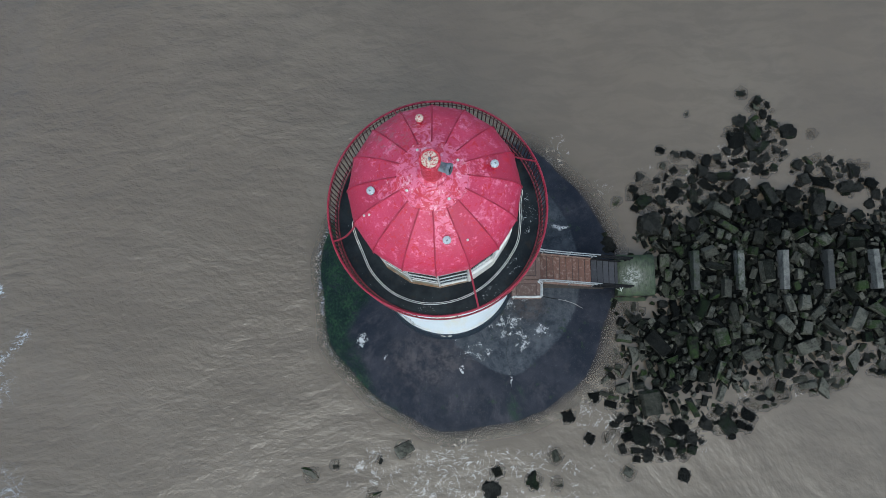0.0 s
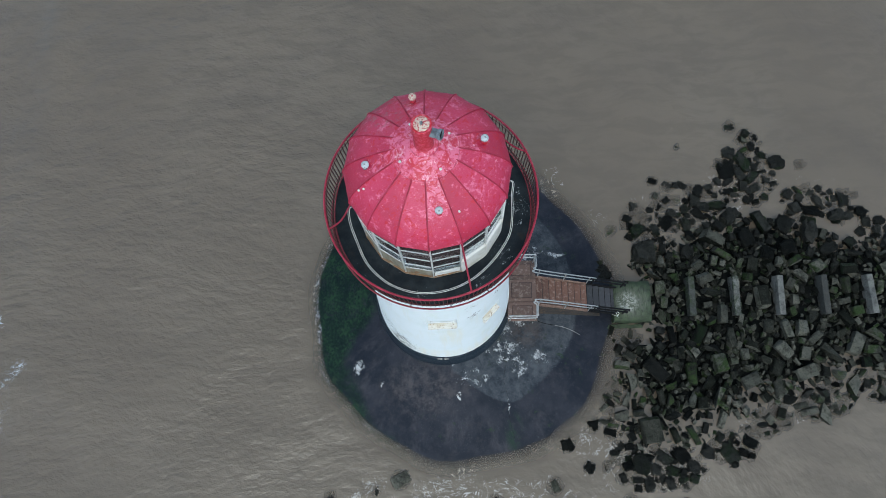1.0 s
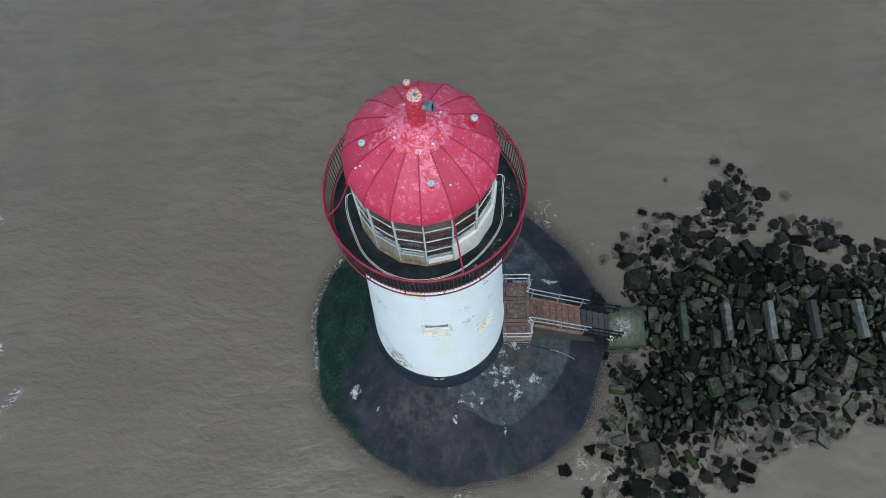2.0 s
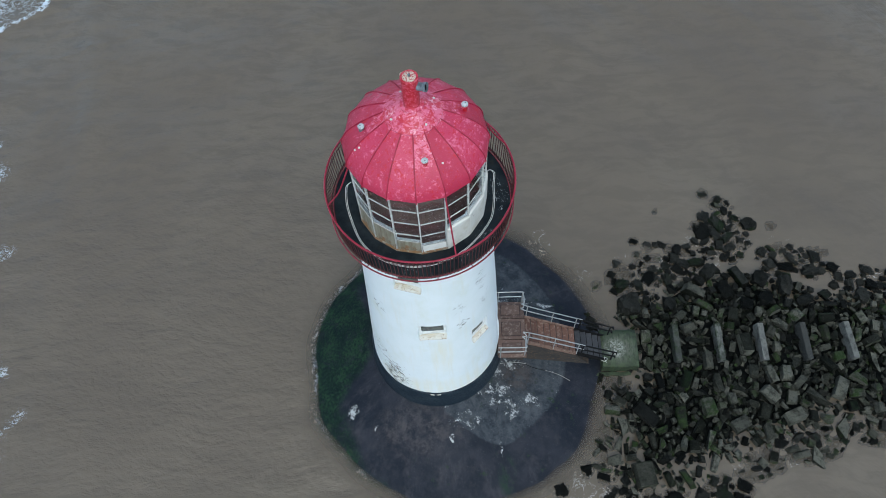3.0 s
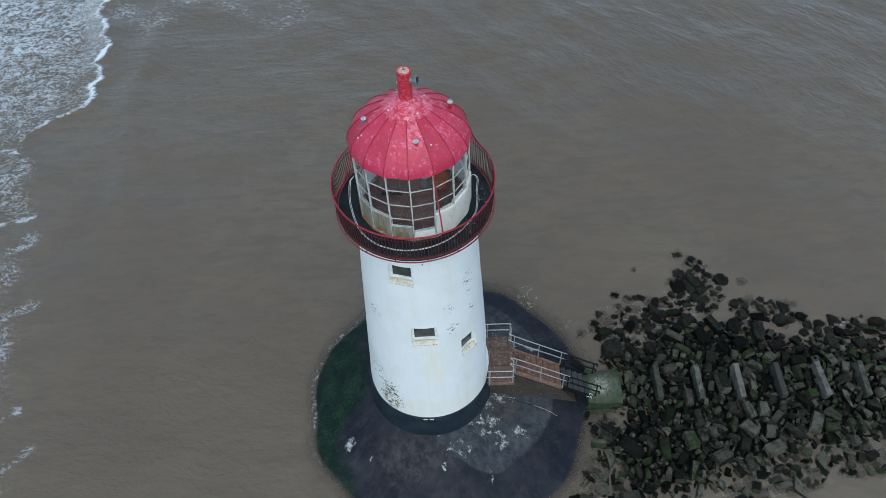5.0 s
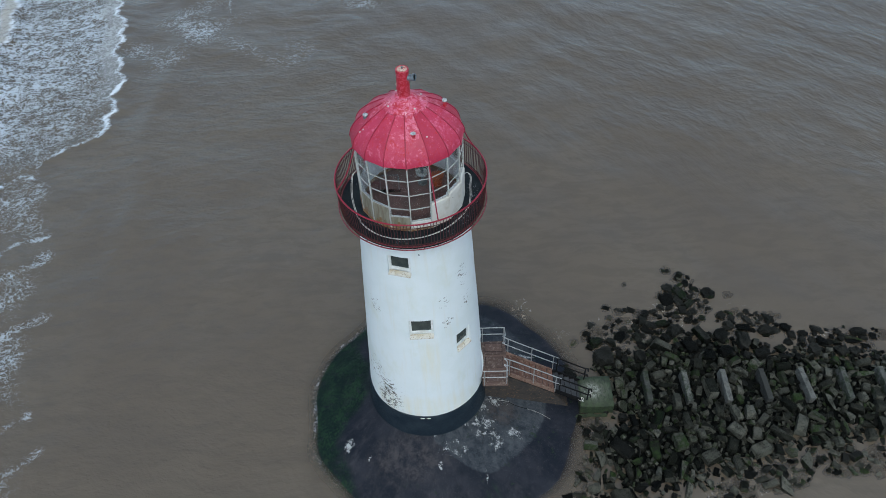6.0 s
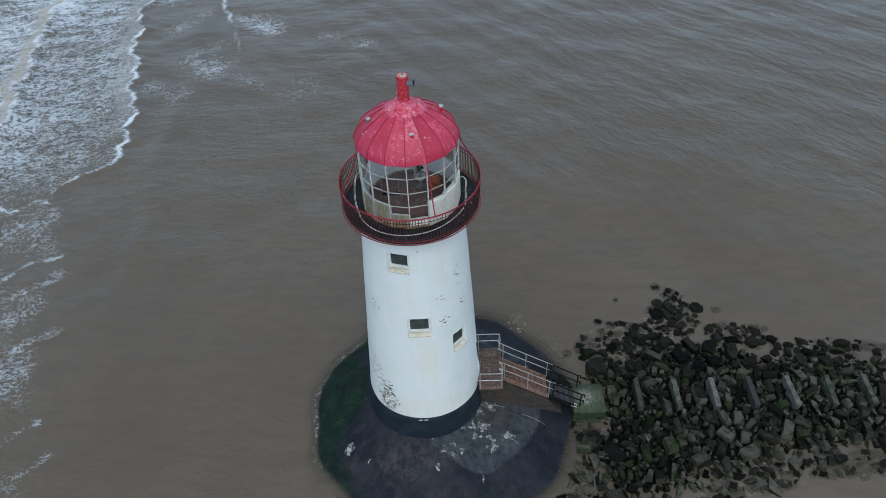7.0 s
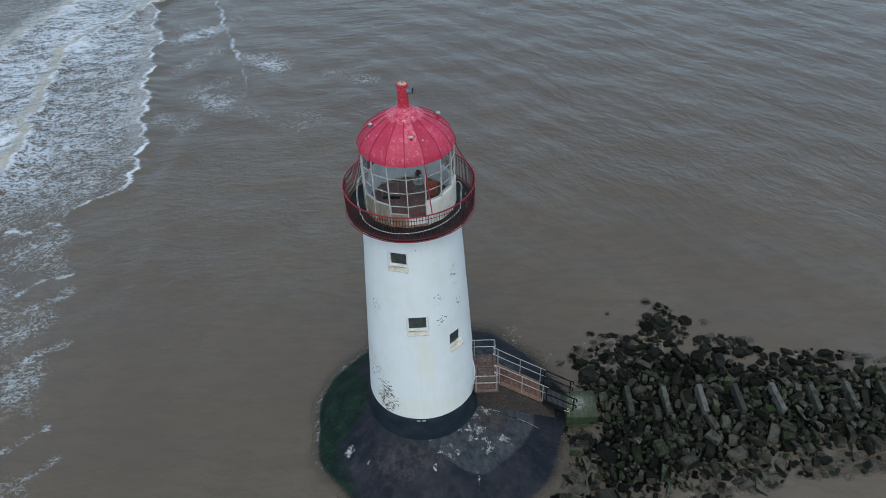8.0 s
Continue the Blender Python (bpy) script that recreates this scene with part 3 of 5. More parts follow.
def box(x0, x1, y0, y1, z0, z1, bevel=0.0, bm=None):
    bm = bm or bmesh.new()
    vs = [bm.verts.new((x, y, z)) for z in (z0, z1) for y in (y0, y1) for x in (x0, x1)]
    fs = [bm.faces.new([vs[i] for i in f]) for f in ((0, 2, 3, 1), (4, 5, 7, 6), (0, 1, 5, 4), (2, 6, 7, 3), (0, 4, 6, 2), (1, 3, 7, 5))]
    if bevel:
        es = list({e for f in fs for e in f.edges})
        bmesh.ops.bevel(bm, geom=es, offset=bevel, segments=2, affect="EDGES", profile=0.6)
    return bm


def lathe(profile, n=48, start=0.0, closed=False):
    """Turns a profile of (r, z) round the z axis."""
    bm = bmesh.new()
    rings = []
    for r, z in profile:
        if r < 1e-4:
            rings.append([bm.verts.new((0, 0, z))])
        else:
            rings.append([bm.verts.new(polar(r, start + 360.0 * i / n, z)) for i in range(n)])
    pairs = list(zip(rings, rings[1:])) + ([(rings[-1], rings[0])] if closed else [])
    for a, b in pairs:
        for i in range(n):
            j = (i + 1) % n
            if len(a) == 1 and len(b) > 1:
                bm.faces.new((a[0], b[i], b[j]))
            elif len(b) == 1 and len(a) > 1:
                bm.faces.new((a[i], a[j], b[0]))
            elif len(a) > 1:
                bm.faces.new((a[i], a[j], b[j], b[i]))
    bmesh.ops.recalc_face_normals(bm, faces=bm.faces)
    return bm


def tube(points, r, sides=8, loop=False, bm=None):
    """A round bar along a line of points."""
    bm = bm or bmesh.new()
    pts = [Vector(p) for p in points]
    rings = []
    side = None
    for i, p in enumerate(pts):
        a = pts[i - 1] if (i or loop) else p
        b = pts[(i + 1) % len(pts)] if (i + 1 < len(pts) or loop) else p
        d = (b - a).normalized()
        if side is None:
            side = d.orthogonal().normalized()
        side = (side - d * side.dot(d)).normalized()
        up = d.cross(side)
        rings.append([bm.verts.new(p + r * (math.cos(t) * side + math.sin(t) * up)) for t in (2 * math.pi * k / sides for k in range(sides))])
    for a, b in list(zip(rings, rings[1:])) + ([(rings[-1], rings[0])] if loop else []):
        for k in range(sides):
            j = (k + 1) % sides
            bm.faces.new((a[k], a[j], b[j], b[k]))
    if not loop:
        bm.faces.new(rings[0][::-1])
        bm.faces.new(rings[-1])
    bmesh.ops.recalc_face_normals(bm, faces=bm.faces)
    return bm


def glide(points, steps=6):
    """A smooth line through the points."""
    p = [Vector(q) for q in points]
    p = [2 * p[0] - p[1], *p, 2 * p[-1] - p[-2]]
    out = []
    for a, b, c, d in zip(p, p[1:], p[2:], p[3:]):
        for k in range(steps):
            t = k / steps
            out.append(0.5 * (2 * b + (c - a) * t + (2 * a - 5 * b + 4 * c - d) * t * t + (3 * b - a - 3 * c + d) * t ** 3))
    return out + [p[-2]]


def ring(r, z, n=96):
    return [polar(r, 360.0 * i / n, z) for i in range(n)]


def facing(az, r, z=0.0):
    """A pose on the axis circle: x along the tangent, y inwards, z up."""
    return Matrix.Translation(polar(r, az, z)) @ Matrix.Rotation(radians(az + 90), 4, "Z")


# ---- water: one sheet to the horizon ----
def cone_height(x, y):
    """The apron: a broad, slightly eccentric cone round the tower."""
    r = np.hypot(x, y) + 1e-6
    a = np.arctan2(y, x)
    ex, ey, er = 0.76, -0.17, 6.07
    b = np.cos(a) * ex + np.sin(a) * ey
    edge = b + np.sqrt(np.maximum(b * b - ex * ex - ey * ey + er * er, 0.1))
    edge = edge + 0.09 * np.sin(7 * a + 0.6) + 0.05 * np.sin(12 * a + 2.0)
    return 1.60 - 1.35 * (r - 2.6) / (edge - 2.6)


def spaced(lo, hi, fine, out):
    """Grid lines: spans of (from, to, step) and growing steps outwards to lo and hi."""
    lines = [fine[0][0]]
    for a, b, s in fine:
        k = max(1, round((b - a) / s))
        lines += [a + (b - a) * (i + 1) / k for i in range(k)]
    up, down, s = [], [], out
    v = lines[-1]
    while v < hi:
        s *= 1.35
        v += s
        up.append(v)
    v, s = lines[0], out
    while v > lo:
        s *= 1.35
        v -= s
        down.append(v)
    return np.array(down[::-1] + lines + up)


def build_water(rocks):
    """rocks: places and radii of the stones that break the surface."""
    xs = spaced(-2500, 2500, ((-56, -8.5, 0.20), (-8.5, 9.5, 0.15), (9.5, 19.0, 0.18), (19.0, 52, 0.45)), 0.6)
    ys = spaced(-2500, 2500, ((-13, -8.5, 0.30), (-8.5, 8.0, 0.15), (8.0, 66, 0.24)), 0.6)
    X, Y = np.meshgrid(xs, ys)
    inner = np.interp(Y, (-10, 5, 15, 19, 21, 24, 30, 40, 46, 50, 53, 60, 75), (-34, -31, -28, -25.0, -22.8, -22.2, -23.8, -26.6, -27.9, -28.3, -29.8, -32, -38))
    outer = np.interp(Y, (0, 15, 24, 29, 33, 42, 46, 48, 51, 55, 62, 75), (-38, -34, -32.4, -32.9, -34.0, -35.7, -36.7, -36.9, -35.6, -33.4, -31, -30))
    third = np.interp(Y, (0, 40, 48, 56, 62, 75), (-54, -47, -43.7, -42.5, -41, -40))
    fourth = np.interp(Y, (30, 33, 36, 38.5, 43, 46, 50, 52, 54, 75), (-13.5, -15.3, -16.2, -16.9, -18.6, -19.6, -21.4, -22.0, -22.8, -30))
    wob = 0.40 * np.sin(Y * 0.9 + 1.0) + 0.30 * np.sin(Y * 2.1 + 0.3) + 0.14 * np.sin(Y * 4.3 + np.sin(Y)) + 0.08 * np.sin(Y * 7.7 + 2)
    patch = np.sin(X * 0.31 + 0.4 * np.sin(Y * 0.23)) * np.sin(Y * 0.27 + 1.3 + 0.5 * np.sin(X * 0.19))
    patch2 = np.sin(X * 0.83 + 1.1 * np.sin(Y * 0.57)) * np.sin(Y * 0.71 + 0.6 * np.sin(X * 0.47 + 1))
    a, b, c, d = inner + 0.7 * wob - X, outer + 0.6 * wob + 0.35 * patch2 - X, third + 0.6 * wob - X, fourth + 0.4 * wob - X
    soft = lambda v, w: np.clip(v / w + 0.5, 0, 1)
    reach = np.clip((Y - 17) / 5, 0.0, 1.0)
    # lace behind each front, thinner just behind the innermost
    foam = soft(a, 0.6) * (0.37 + 0.026 * np.clip(a, 0, 9) + 0.12 * patch + 0.08 * patch2 + 0.10 * np.clip((Y - 38) / 10, 0, 1)) * (0.6 + 0.4 * reach)
    foam = np.maximum(foam, soft(b, 1.2) * (0.74 + 0.14 * patch + 0.08 * patch2))
    foam = np.maximum(foam, np.exp(-(np.maximum(-a * 1.2, a * 0.7) / 0.20) ** 2) * (1.08 + 0.2 * np.sin(Y * 1.7)) * reach)
    foam = np.maximum(foam, np.exp(-(np.maximum(-b, b * 0.4) / 0.35) ** 2) * 0.95 * reach)
    foam = np.where(c > 0.3, foam * np.clip(1.1 - c * 0.2, 0.3, 1), foam)
    foam = np.maximum(foam, np.exp(-(np.maximum(-c, c * 0.5) / 0.5) ** 2) * 0.9)
    foam = np.maximum(foam, np.exp(-(d / 0.2) ** 2) * (0.74 + 0.25 * np.sin(Y * 0.8 + 2)) * np.clip((Y - 34) / 12, 0, 1))
    crest = np.maximum(np.exp(-((b - 0.7) / 0.65) ** 4) * (0.9 + 0.2 * patch2), np.exp(-((c - 0.9) / 0.9) ** 2)) * reach
    crest = np.maximum(crest, 0.42 * np.exp(-((a - 0.75) / 0.75) ** 4) * np.clip((Y - 24) / 6, 0, 1))
    # patches of lace adrift outside the surf
    for px, py, rx, ry, turn, much in ((-25, 51, 5.6, 3.2, 40, 0.70), (-19.6, 35, 7.4, 3.0, 60, 0.58), (-16, 43.3, 5.6, 2.0, -36, 0.62), (-12.5, 32, 5.2, 2.3, -31, 0.50), (-8.3, 39.6, 4.4, 1.4, -20, 0.46), (-22.5, 44, 4.0, 1.8, 50, 0.46)):
        ca, sa = math.cos(radians(turn)), math.sin(radians(turn))
        u, v = ((X - px) * ca + (Y - py) * sa) / rx, ((Y - py) * ca - (X - px) * sa) / ry
        foam = np.maximum(foam, 0.78 * much * np.exp(-(u * u + v * v) ** 1.0) * (0.80 + 0.6 * patch2))
    # spent streaks further along the shore
    shore = np.interp(Y, (-12, -3, -0.7, 4.5, 10, 18, 30), (-16, -17.8, -19.3, -20.5, -22.0, -24.5, -30)) + 0.5 * wob - X
    foam = np.maximum(foam, soft(shore, 1.5) * (0.20 + 0.17 * patch2 + 0.07 * patch) * np.clip((28 - Y) / 8, 0, 1))
    for x0, y0, x1, y1, wide, much in ((-28.7, 16.1, -25.2, 17.0, 0.30, 0.85), (-25.2, 17.0, -25.7, 18.9, 0.22, 0.8), (-27.4, 12.3, -25.7, 13.6, 0.35, 0.72), (-25.3, 9.9, -22.8, 11.9, 0.28, 0.66), (-23.4, 8.2, -22.1, 10.0, 0.7, 0.46), (-22.6, 3.2, -20.6, 5.6, 0.45, 0.52), (-22.2, 2.0, -20.6, 2.8, 0.5, 0.44), (-20.2, -1.6, -19.2, -0.6, 0.45, 0.36), (-18.9, -4.4, -18.0, -2.3, 0.5, 0.34)):
        ux, uy = x1 - x0, y1 - y0
        q = np.clip(((X - x0) * ux + (Y - y0) * uy) / (ux * ux + uy * uy), 0, 1)
        off = np.hypot(X - x0 - q * ux + 0.25 * np.sin(Y * 3.1), Y - y0 - q * uy + 0.25 * np.sin(X * 2.7))
        foam = np.maximum(foam, 0.9 * much * np.exp(-(off / wide) ** 2))
    # lace along the apron's edge and among the rocks
    depth = WL - cone_height(X, Y)
    A = np.arctan2(Y, X)
    rim = np.exp(-((depth - 0.05) / 0.10) ** 2) * (0.62 + 0.30 * np.cos(A - 2.9) + 0.25 * np.sin(9 * A) * np.sin(4 * A + 1))
    lace = np.where(np.hypot(X, Y) < 12, rim, 0)
    lip = np.exp(-((depth - 0.04) / 0.085) ** 2) * np.clip(0.12 + 0.46 * np.cos(A - 2.75) + 0.16 * np.sin(11 * A) * np.sin(5 * A), 0, 1) * 0.72
    foam = np.maximum(foam, np.where(np.hypot(X, Y) < 12, lip, 0))
    for px, py, rx, ry, much in ((0.9, -8.0, 6.2, 1.7, 0.95), (6.2, -6.0, 1.8, 2.4, 0.75), (-5.7, 1.2, 0.6, 4.0, 0.45), (-5.4, -3.6, 0.9, 1.6, 0.6), (4.6, 5.3, 2.0, 0.9, 0.62), (6.4, 4.0, 0.9, 1.5, 0.60), (12.6, 5.2, 2.2, 1.6, 0.62), (9.6, 4.0, 2.2, 1.2, 0.55), (15.8, 4.6, 1.8, 1.0, 0.58), (8.6, -6.6, 2.2, 1.0, 0.80), (12.6, -4.9, 2.6, 0.8, 0.62), (19.0, 3.1, 3.4, 0.8, 0.5)):
        lace = np.maximum(lace, much * np.exp(-np.hypot((X - px) / rx, (Y - py) / ry) ** 3))
    shallow = np.where(np.hypot(X, Y) < 12, np.exp(-np.maximum(depth, 0) * 7.5), 0.0)
    for x, y, r in rocks:
        i0, i1 = np.searchsorted(xs, (x - 2.5 * r, x + 2.5 * r))
        j0, j1 = np.searchsorted(ys, (y - 2.5 * r, y + 2.5 * r))
        d = np.hypot(X[j0:j1, i0:i1] - x, Y[j0:j1, i0:i1] - y) / r
        shallow[j0:j1, i0:i1] = np.maximum(shallow[j0:j1, i0:i1], 0.6 * np.exp(-(d / 1.0) ** 6))
    far = np.clip(1.3 - np.hypot(X, Y - 20) / 120, 0, 1)
    Z = WL + far * (0.035 * np.sin(0.55 * X + 0.9 * Y + 0.7 * np.sin(0.21 * X)) + 0.025 * np.sin(1.25 * Y - 0.35 * X + 1.2 * np.sin(0.4 * X)) + 0.012 * np.sin(2.3 * X + 1.7 * Y)) * np.clip((np.hypot(X, Y) - 6) / 5, 0.15, 1)
    Z += 0.16 * np.exp(-(np.maximum(-a * 1.6, a * 0.6)) ** 2) * reach + 0.40 * np.exp(-(np.maximum(-b * 1.4, b * 0.5)) ** 2) * reach + 0.4 * np.exp(-(c * 0.6) ** 2) * reach
    # a long low swell running in beside the tower
    Z += 0.13 * np.exp(-((X + 17.0 + 0.10 * Y + 0.4 * np.sin(Y * 0.35)) / 0.8) ** 2) * far * np.clip((Y - 2) / 10, 0, 1)
    h, w = X.shape
    co = np.stack([X, Y, Z], -1).reshape(-1, 3)
    i = np.arange(h * w).reshape(h, w)
    quads = np.stack([i[:-1, :-1], i[:-1, 1:], i[1:, 1:], i[1:, :-1]], -1).reshape(-1, 4)
    me = bpy.data.meshes.new("water")
    me.from_pydata(co.tolist(), [], quads.tolist())
    for key, v in (("foam", foam), ("lace", lace), ("shallow", shallow), ("crest", crest)):
        me.attributes.new(key, "FLOAT", "POINT").data.foreach_set("value", np.ascontiguousarray(v.reshape(-1), dtype=np.float32))
    me.polygons.foreach_set("use_smooth", [True] * len(me.polygons))
    me.materials.append(WATER)
    tagged(new("water", me), "silty brown sea water with white surf along the shore", "sea water", kind="structure")



# ---- concrete apron under the tower ----
def build_apron():
    n, rings = 144, 34
    bm = bmesh.new()
    rows = []
    for k in range(rings + 1):
        row = []
        for i in range(n):
            az = 2 * math.pi * i / n
            r = 2.2 + 5.8 * k / rings
            x, y = r * math.cos(az), r * math.sin(az)
            z = float(cone_height(np.array(x), np.array(y)))
            z += 0.030 * noise.noise((x * 1.1, y * 1.1, 3.0)) + 0.016 * noise.noise((x * 3.7, y * 3.7, 9.0))
            row.append(bm.verts.new((x, y, z)))
        rows.append(row)
    for a, b in zip(rows, rows[1:]):
        for i in range(n):
            j = (i + 1) % n
            bm.faces.new((a[i], b[i], b[j], a[j]))
    ob = part("concrete_apron", bm, APRON, None, smooth=60)
    tagged(ob, "dark wet concrete apron with green weed and bird droppings", "concrete base", kind="structure")
    # cracks that run down the slope
    pts = ((2.42, -2.5), (2.30, -3.2), (2.46, -3.92), (2.48, -4.45), (2.56, -4.88), (2.72, -5.5))
    line = [(x, y, float(cone_height(np.array(x), np.array(y))) + 0.002) for x, y in [tuple(p)[:2] for p in glide([(*p, 0) for p in pts], 5)]]
    part("crack", tube(line, 0.004, 5), IRON, ob, "dark open crack")
    for run, mat, look_of in ((((2.55, -0.93), (2.95, -0.86), (3.35, -0.83), (3.62, -0.85)), CABLE, "pale"), (((3.60, -0.86), (3.80, -0.95), (4.1, -1.02), (4.45, -1.06)), IRON, "black"), (((4.43, -1.06), (4.7, -1.11), (5.05, -1.21), (5.45, -1.40)), CABLE, "pale")):
        line = [(x, y, float(cone_height(np.array(x), np.array(y))) + 0.02) for x, y in [tuple(p)[:2] for p in glide([(*p, 0) for p in run], 5)]]
        tagged(part("cable", tube(line, 0.012, 6), mat, None, smooth=50), f"{look_of} length of old cable lying on the dark concrete apron", "cable", "cable pieces")


build_apron()

# ---- the lighthouse ----
tower = empty("lighthouse", "white round lighthouse with a red domed lantern roof and dark base", "lighthouse")


def wall_radius(z):
    return 2.497 - (z - 3.0) * 0.0581


OPENINGS = ((-117.0, -93.0, 11.08, 11.96), (-99.9, -75.6, 7.84, 8.80), (-53.0, -33.0, 6.44, 7.42), (-14.0, 14.0, 3.22, 5.25))


def build_wall():
    """Masonry wall 0.45 m thick with its openings cut through."""
    az = sorted({-180.0 + 4 * i for i in range(90)} | {a for o in OPENINGS for a in o[:2]})
    az = [a for i, a in enumerate(az) if i == 0 or a - az[i - 1] > 0.6 or a in {v for o in OPENINGS for v in o[:2]}]
    zs = sorted({2.88 + (12.8 - 2.88) * i / 26 for i in range(27)} | {z for o in OPENINGS for z in o[2:]})
    n = len(az)
    bm = bmesh.new()

    def wobble(a, z):
        return 0.012 * noise.noise((math.cos(radians(a)) * 2.2, math.sin(radians(a)) * 2.2, z * 0.8))

    out = [[bm.verts.new(polar(wall_radius(z) + wobble(a, z), a, z)) for a in az] for z in zs]
    inn = [[bm.verts.new(polar(wall_radius(z) - 0.45, a, z)) for a in az] for z in zs]

    def gone(i, j):
        a = az[i] + ((az[(i + 1) % n] - az[i]) % 360) / 2
        z = (zs[j] + zs[j + 1]) / 2
        return any(o[0] < a < o[1] and o[2] < z < o[3] for o in OPENINGS)

    m = len(zs) - 1
    for j in range(m):
        for i in range(n):
            k = (i + 1) % n
            if gone(i, j):
                if not gone((i - 1) % n, j):
                    bm.faces.new((out[j][i], out[j + 1][i], inn[j + 1][i], inn[j][i]))
                if not gone(k, j):
                    bm.faces.new((out[j][k], inn[j][k], inn[j + 1][k], out[j + 1][k]))
                if not gone(i, j - 1):
                    bm.faces.new((out[j][i], inn[j][i], inn[j][k], out[j][k]))
                if not gone(i, j + 1):
                    bm.faces.new((out[j + 1][i], out[j + 1][k], inn[j + 1][k], inn[j + 1][i]))
                continue
            bm.faces.new((out[j][i], out[j][k], out[j + 1][k], out[j + 1][i]))
            bm.faces.new((inn[j][i], inn[j + 1][i], inn[j + 1][k], inn[j][k]))
    for ring_out, ring_in, flip in ((out[0], inn[0], False), (out[-1], inn[-1], True)):
        for i in range(n):
            k = (i + 1) % n
            f = (ring_out[i], ring_in[i], ring_in[k], ring_out[k])
            bm.faces.new(f[::-1] if flip else f)
    bmesh.ops.recalc_face_normals(bm, faces=bm.faces)
    part("tower_wall", bm, WHITE, tower, "white painted masonry with flaked patches", smooth=35)


build_wall()
part("plinth", lathe([(2.72, 1.15), (2.66, 1.6), (2.63, 1.9), (2.60, 2.4), (2.575, 2.80), (2.55, 2.885), (2.40, 2.90), (2.0, 2.90)], 96), NAVY, tower, "navy-black tarred base band", smooth=40)
for a in (-93.5, -88.0):
    part("tarred_chip", box(-0.085, 0.085, -0.015, 0.012, 2.815, 2.85, 0.006), SILL, tower, "pale paint chip").matrix_basis = facing(a, 2.575)


def build_window(a0, a1, z0, z1):
    az, zc = (a0 + a1) / 2, (z0 + z1) / 2
    r = wall_radius(zc)
    w, h = 2 * r * math.sin(radians(a1 - a0) / 2) - 0.03, z1 - z0 - 0.02
    win = new("window")
    win.parent = tower
    win.matrix_basis = facing(az, r, zc)
    tagged(win, "small white-framed window deep in the wall")
    d, t = 0.12, 0.085
    for x0, x1, b0, b1 in ((-w / 2, -w / 2 + t, -h / 2, h / 2), (w / 2 - t, w / 2, -h / 2, h / 2), (-w / 2 + t, w / 2 - t, h / 2 - t, h / 2), (-w / 2 + t, w / 2 - t, -h / 2 + 0.11, -h / 2 + 0.24)):
        part("window_frame", box(x0, x1, d, d + 0.10, b0, b1, 0.008), FRAMES, win)
    part("pane", box(-w / 2 + t - 0.01, w / 2 - t + 0.01, d + 0.05, d + 0.06, -h / 2 + 0.10, h / 2 - t + 0.01), DARKGLASS, win, "dark glass")
    bm = box(-w / 2, w / 2, -0.05, d + 0.02, -h / 2 - 0.03, -h / 2 + 0.02)
    for v in bm.verts:
        if v.co.y > 0 and v.co.z > -h / 2:
            v.co.z += 0.06
    bmesh.ops.bevel(bm, geom=list(bm.edges), offset=0.01, segments=2, affect="EDGES")
    part("sill", bm, SILL, win, "stained cream sloping sill")


for o in OPENINGS[:3]:
    build_window(*o)

part("wall_stub", lathe([(0.0, 0.03), (0.022, 0.03), (0.022, -0.05), (0.0, -0.05)], 10), GREYMETAL, tower, "short grey pipe stub").matrix_basis = facing(-84.0, wall_radius(12.1), 12.1) @ Matrix.Rotation(radians(90), 4, "X")

door = new("door")
door.parent = tower
door.matrix_basis = facing(0.0, wall_radius(4.2) - 0.18, 3.22)
tagged(door, "dark blue wooden entrance door")
part("door_leaf", box(-0.50, 0.50, 0.0, 0.06, 0.0, 1.98, 0.01), NAVY, door)
for x0, x1, z0, z1 in ((-0.58, -0.50, 0, 2.02), (0.50, 0.58, 0, 2.02), (-0.50, 0.50, 1.98, 2.02)):
    part("door_frame", box(x0, x1, -0.03, 0.08, z0, z1, 0.008), BARS, door)


# gallery
part("gallery_deck", lathe([(1.80, 12.70), (1.98, 12.70), (2.10, 12.76), (2.36, 12.84), (2.45, 12.88), (2.465, 12.94), (2.45, 13.0), (2.38, 13.015), (1.70, 13.04), (1.60, 12.9)], 96), BLACK, tower, "black bitumen gallery deck", smooth=35)
part("deck_rim", tube(ring(2.462, 12.985), 0.022, 8, True), RIMRED, tower, "rusty red deck edge", smooth=60)
hoop = part("outer_hoop", tube(ring(2.545, 12.93, 128), 0.022, 8, True), RIMRED, tower, "red iron hoop standing off the deck edge", smooth=60)
railing = part("gallery_railing", tube(ring(2.54, 14.03, 128), 0.027, 10, True), RED, tower, "red iron handrail", smooth=60)
part("bottom_rail", tube(ring(2.492, 13.10), 0.016, 6, True), MAROON, railing, smooth=60)
part("middle_rail", tube(ring(2.528, 13.86), 0.012, 6, True), MAROON, railing, smooth=60)
first = part("baluster", tube([(-0.055, 0, 12.95), (0, 0, 14.02)], 0.012, 6), MAROON, railing, smooth=60)
first.matrix_basis = Matrix.Translation(polar(2.54, 0.0))
bent = random.Random(5)
for i in range(1, 150):
    again(first, Matrix.Translation(polar(2.54, 2.4 * i)) @ Matrix.Rotation(radians(2.4 * i) + bent.uniform(-0.02, 0.02), 4, "Z") @ Matrix.Rotation(bent.uniform(-0.0006, 0.0006), 4, "X"))
spoke = part("hoop_bracket", box(-0.014, 0.014, -0.10, 0.02, -0.014, 0.014, 0.004), MAROON, hoop)
spoke.matrix_basis = facing(10.0, 2.45, 12.935)
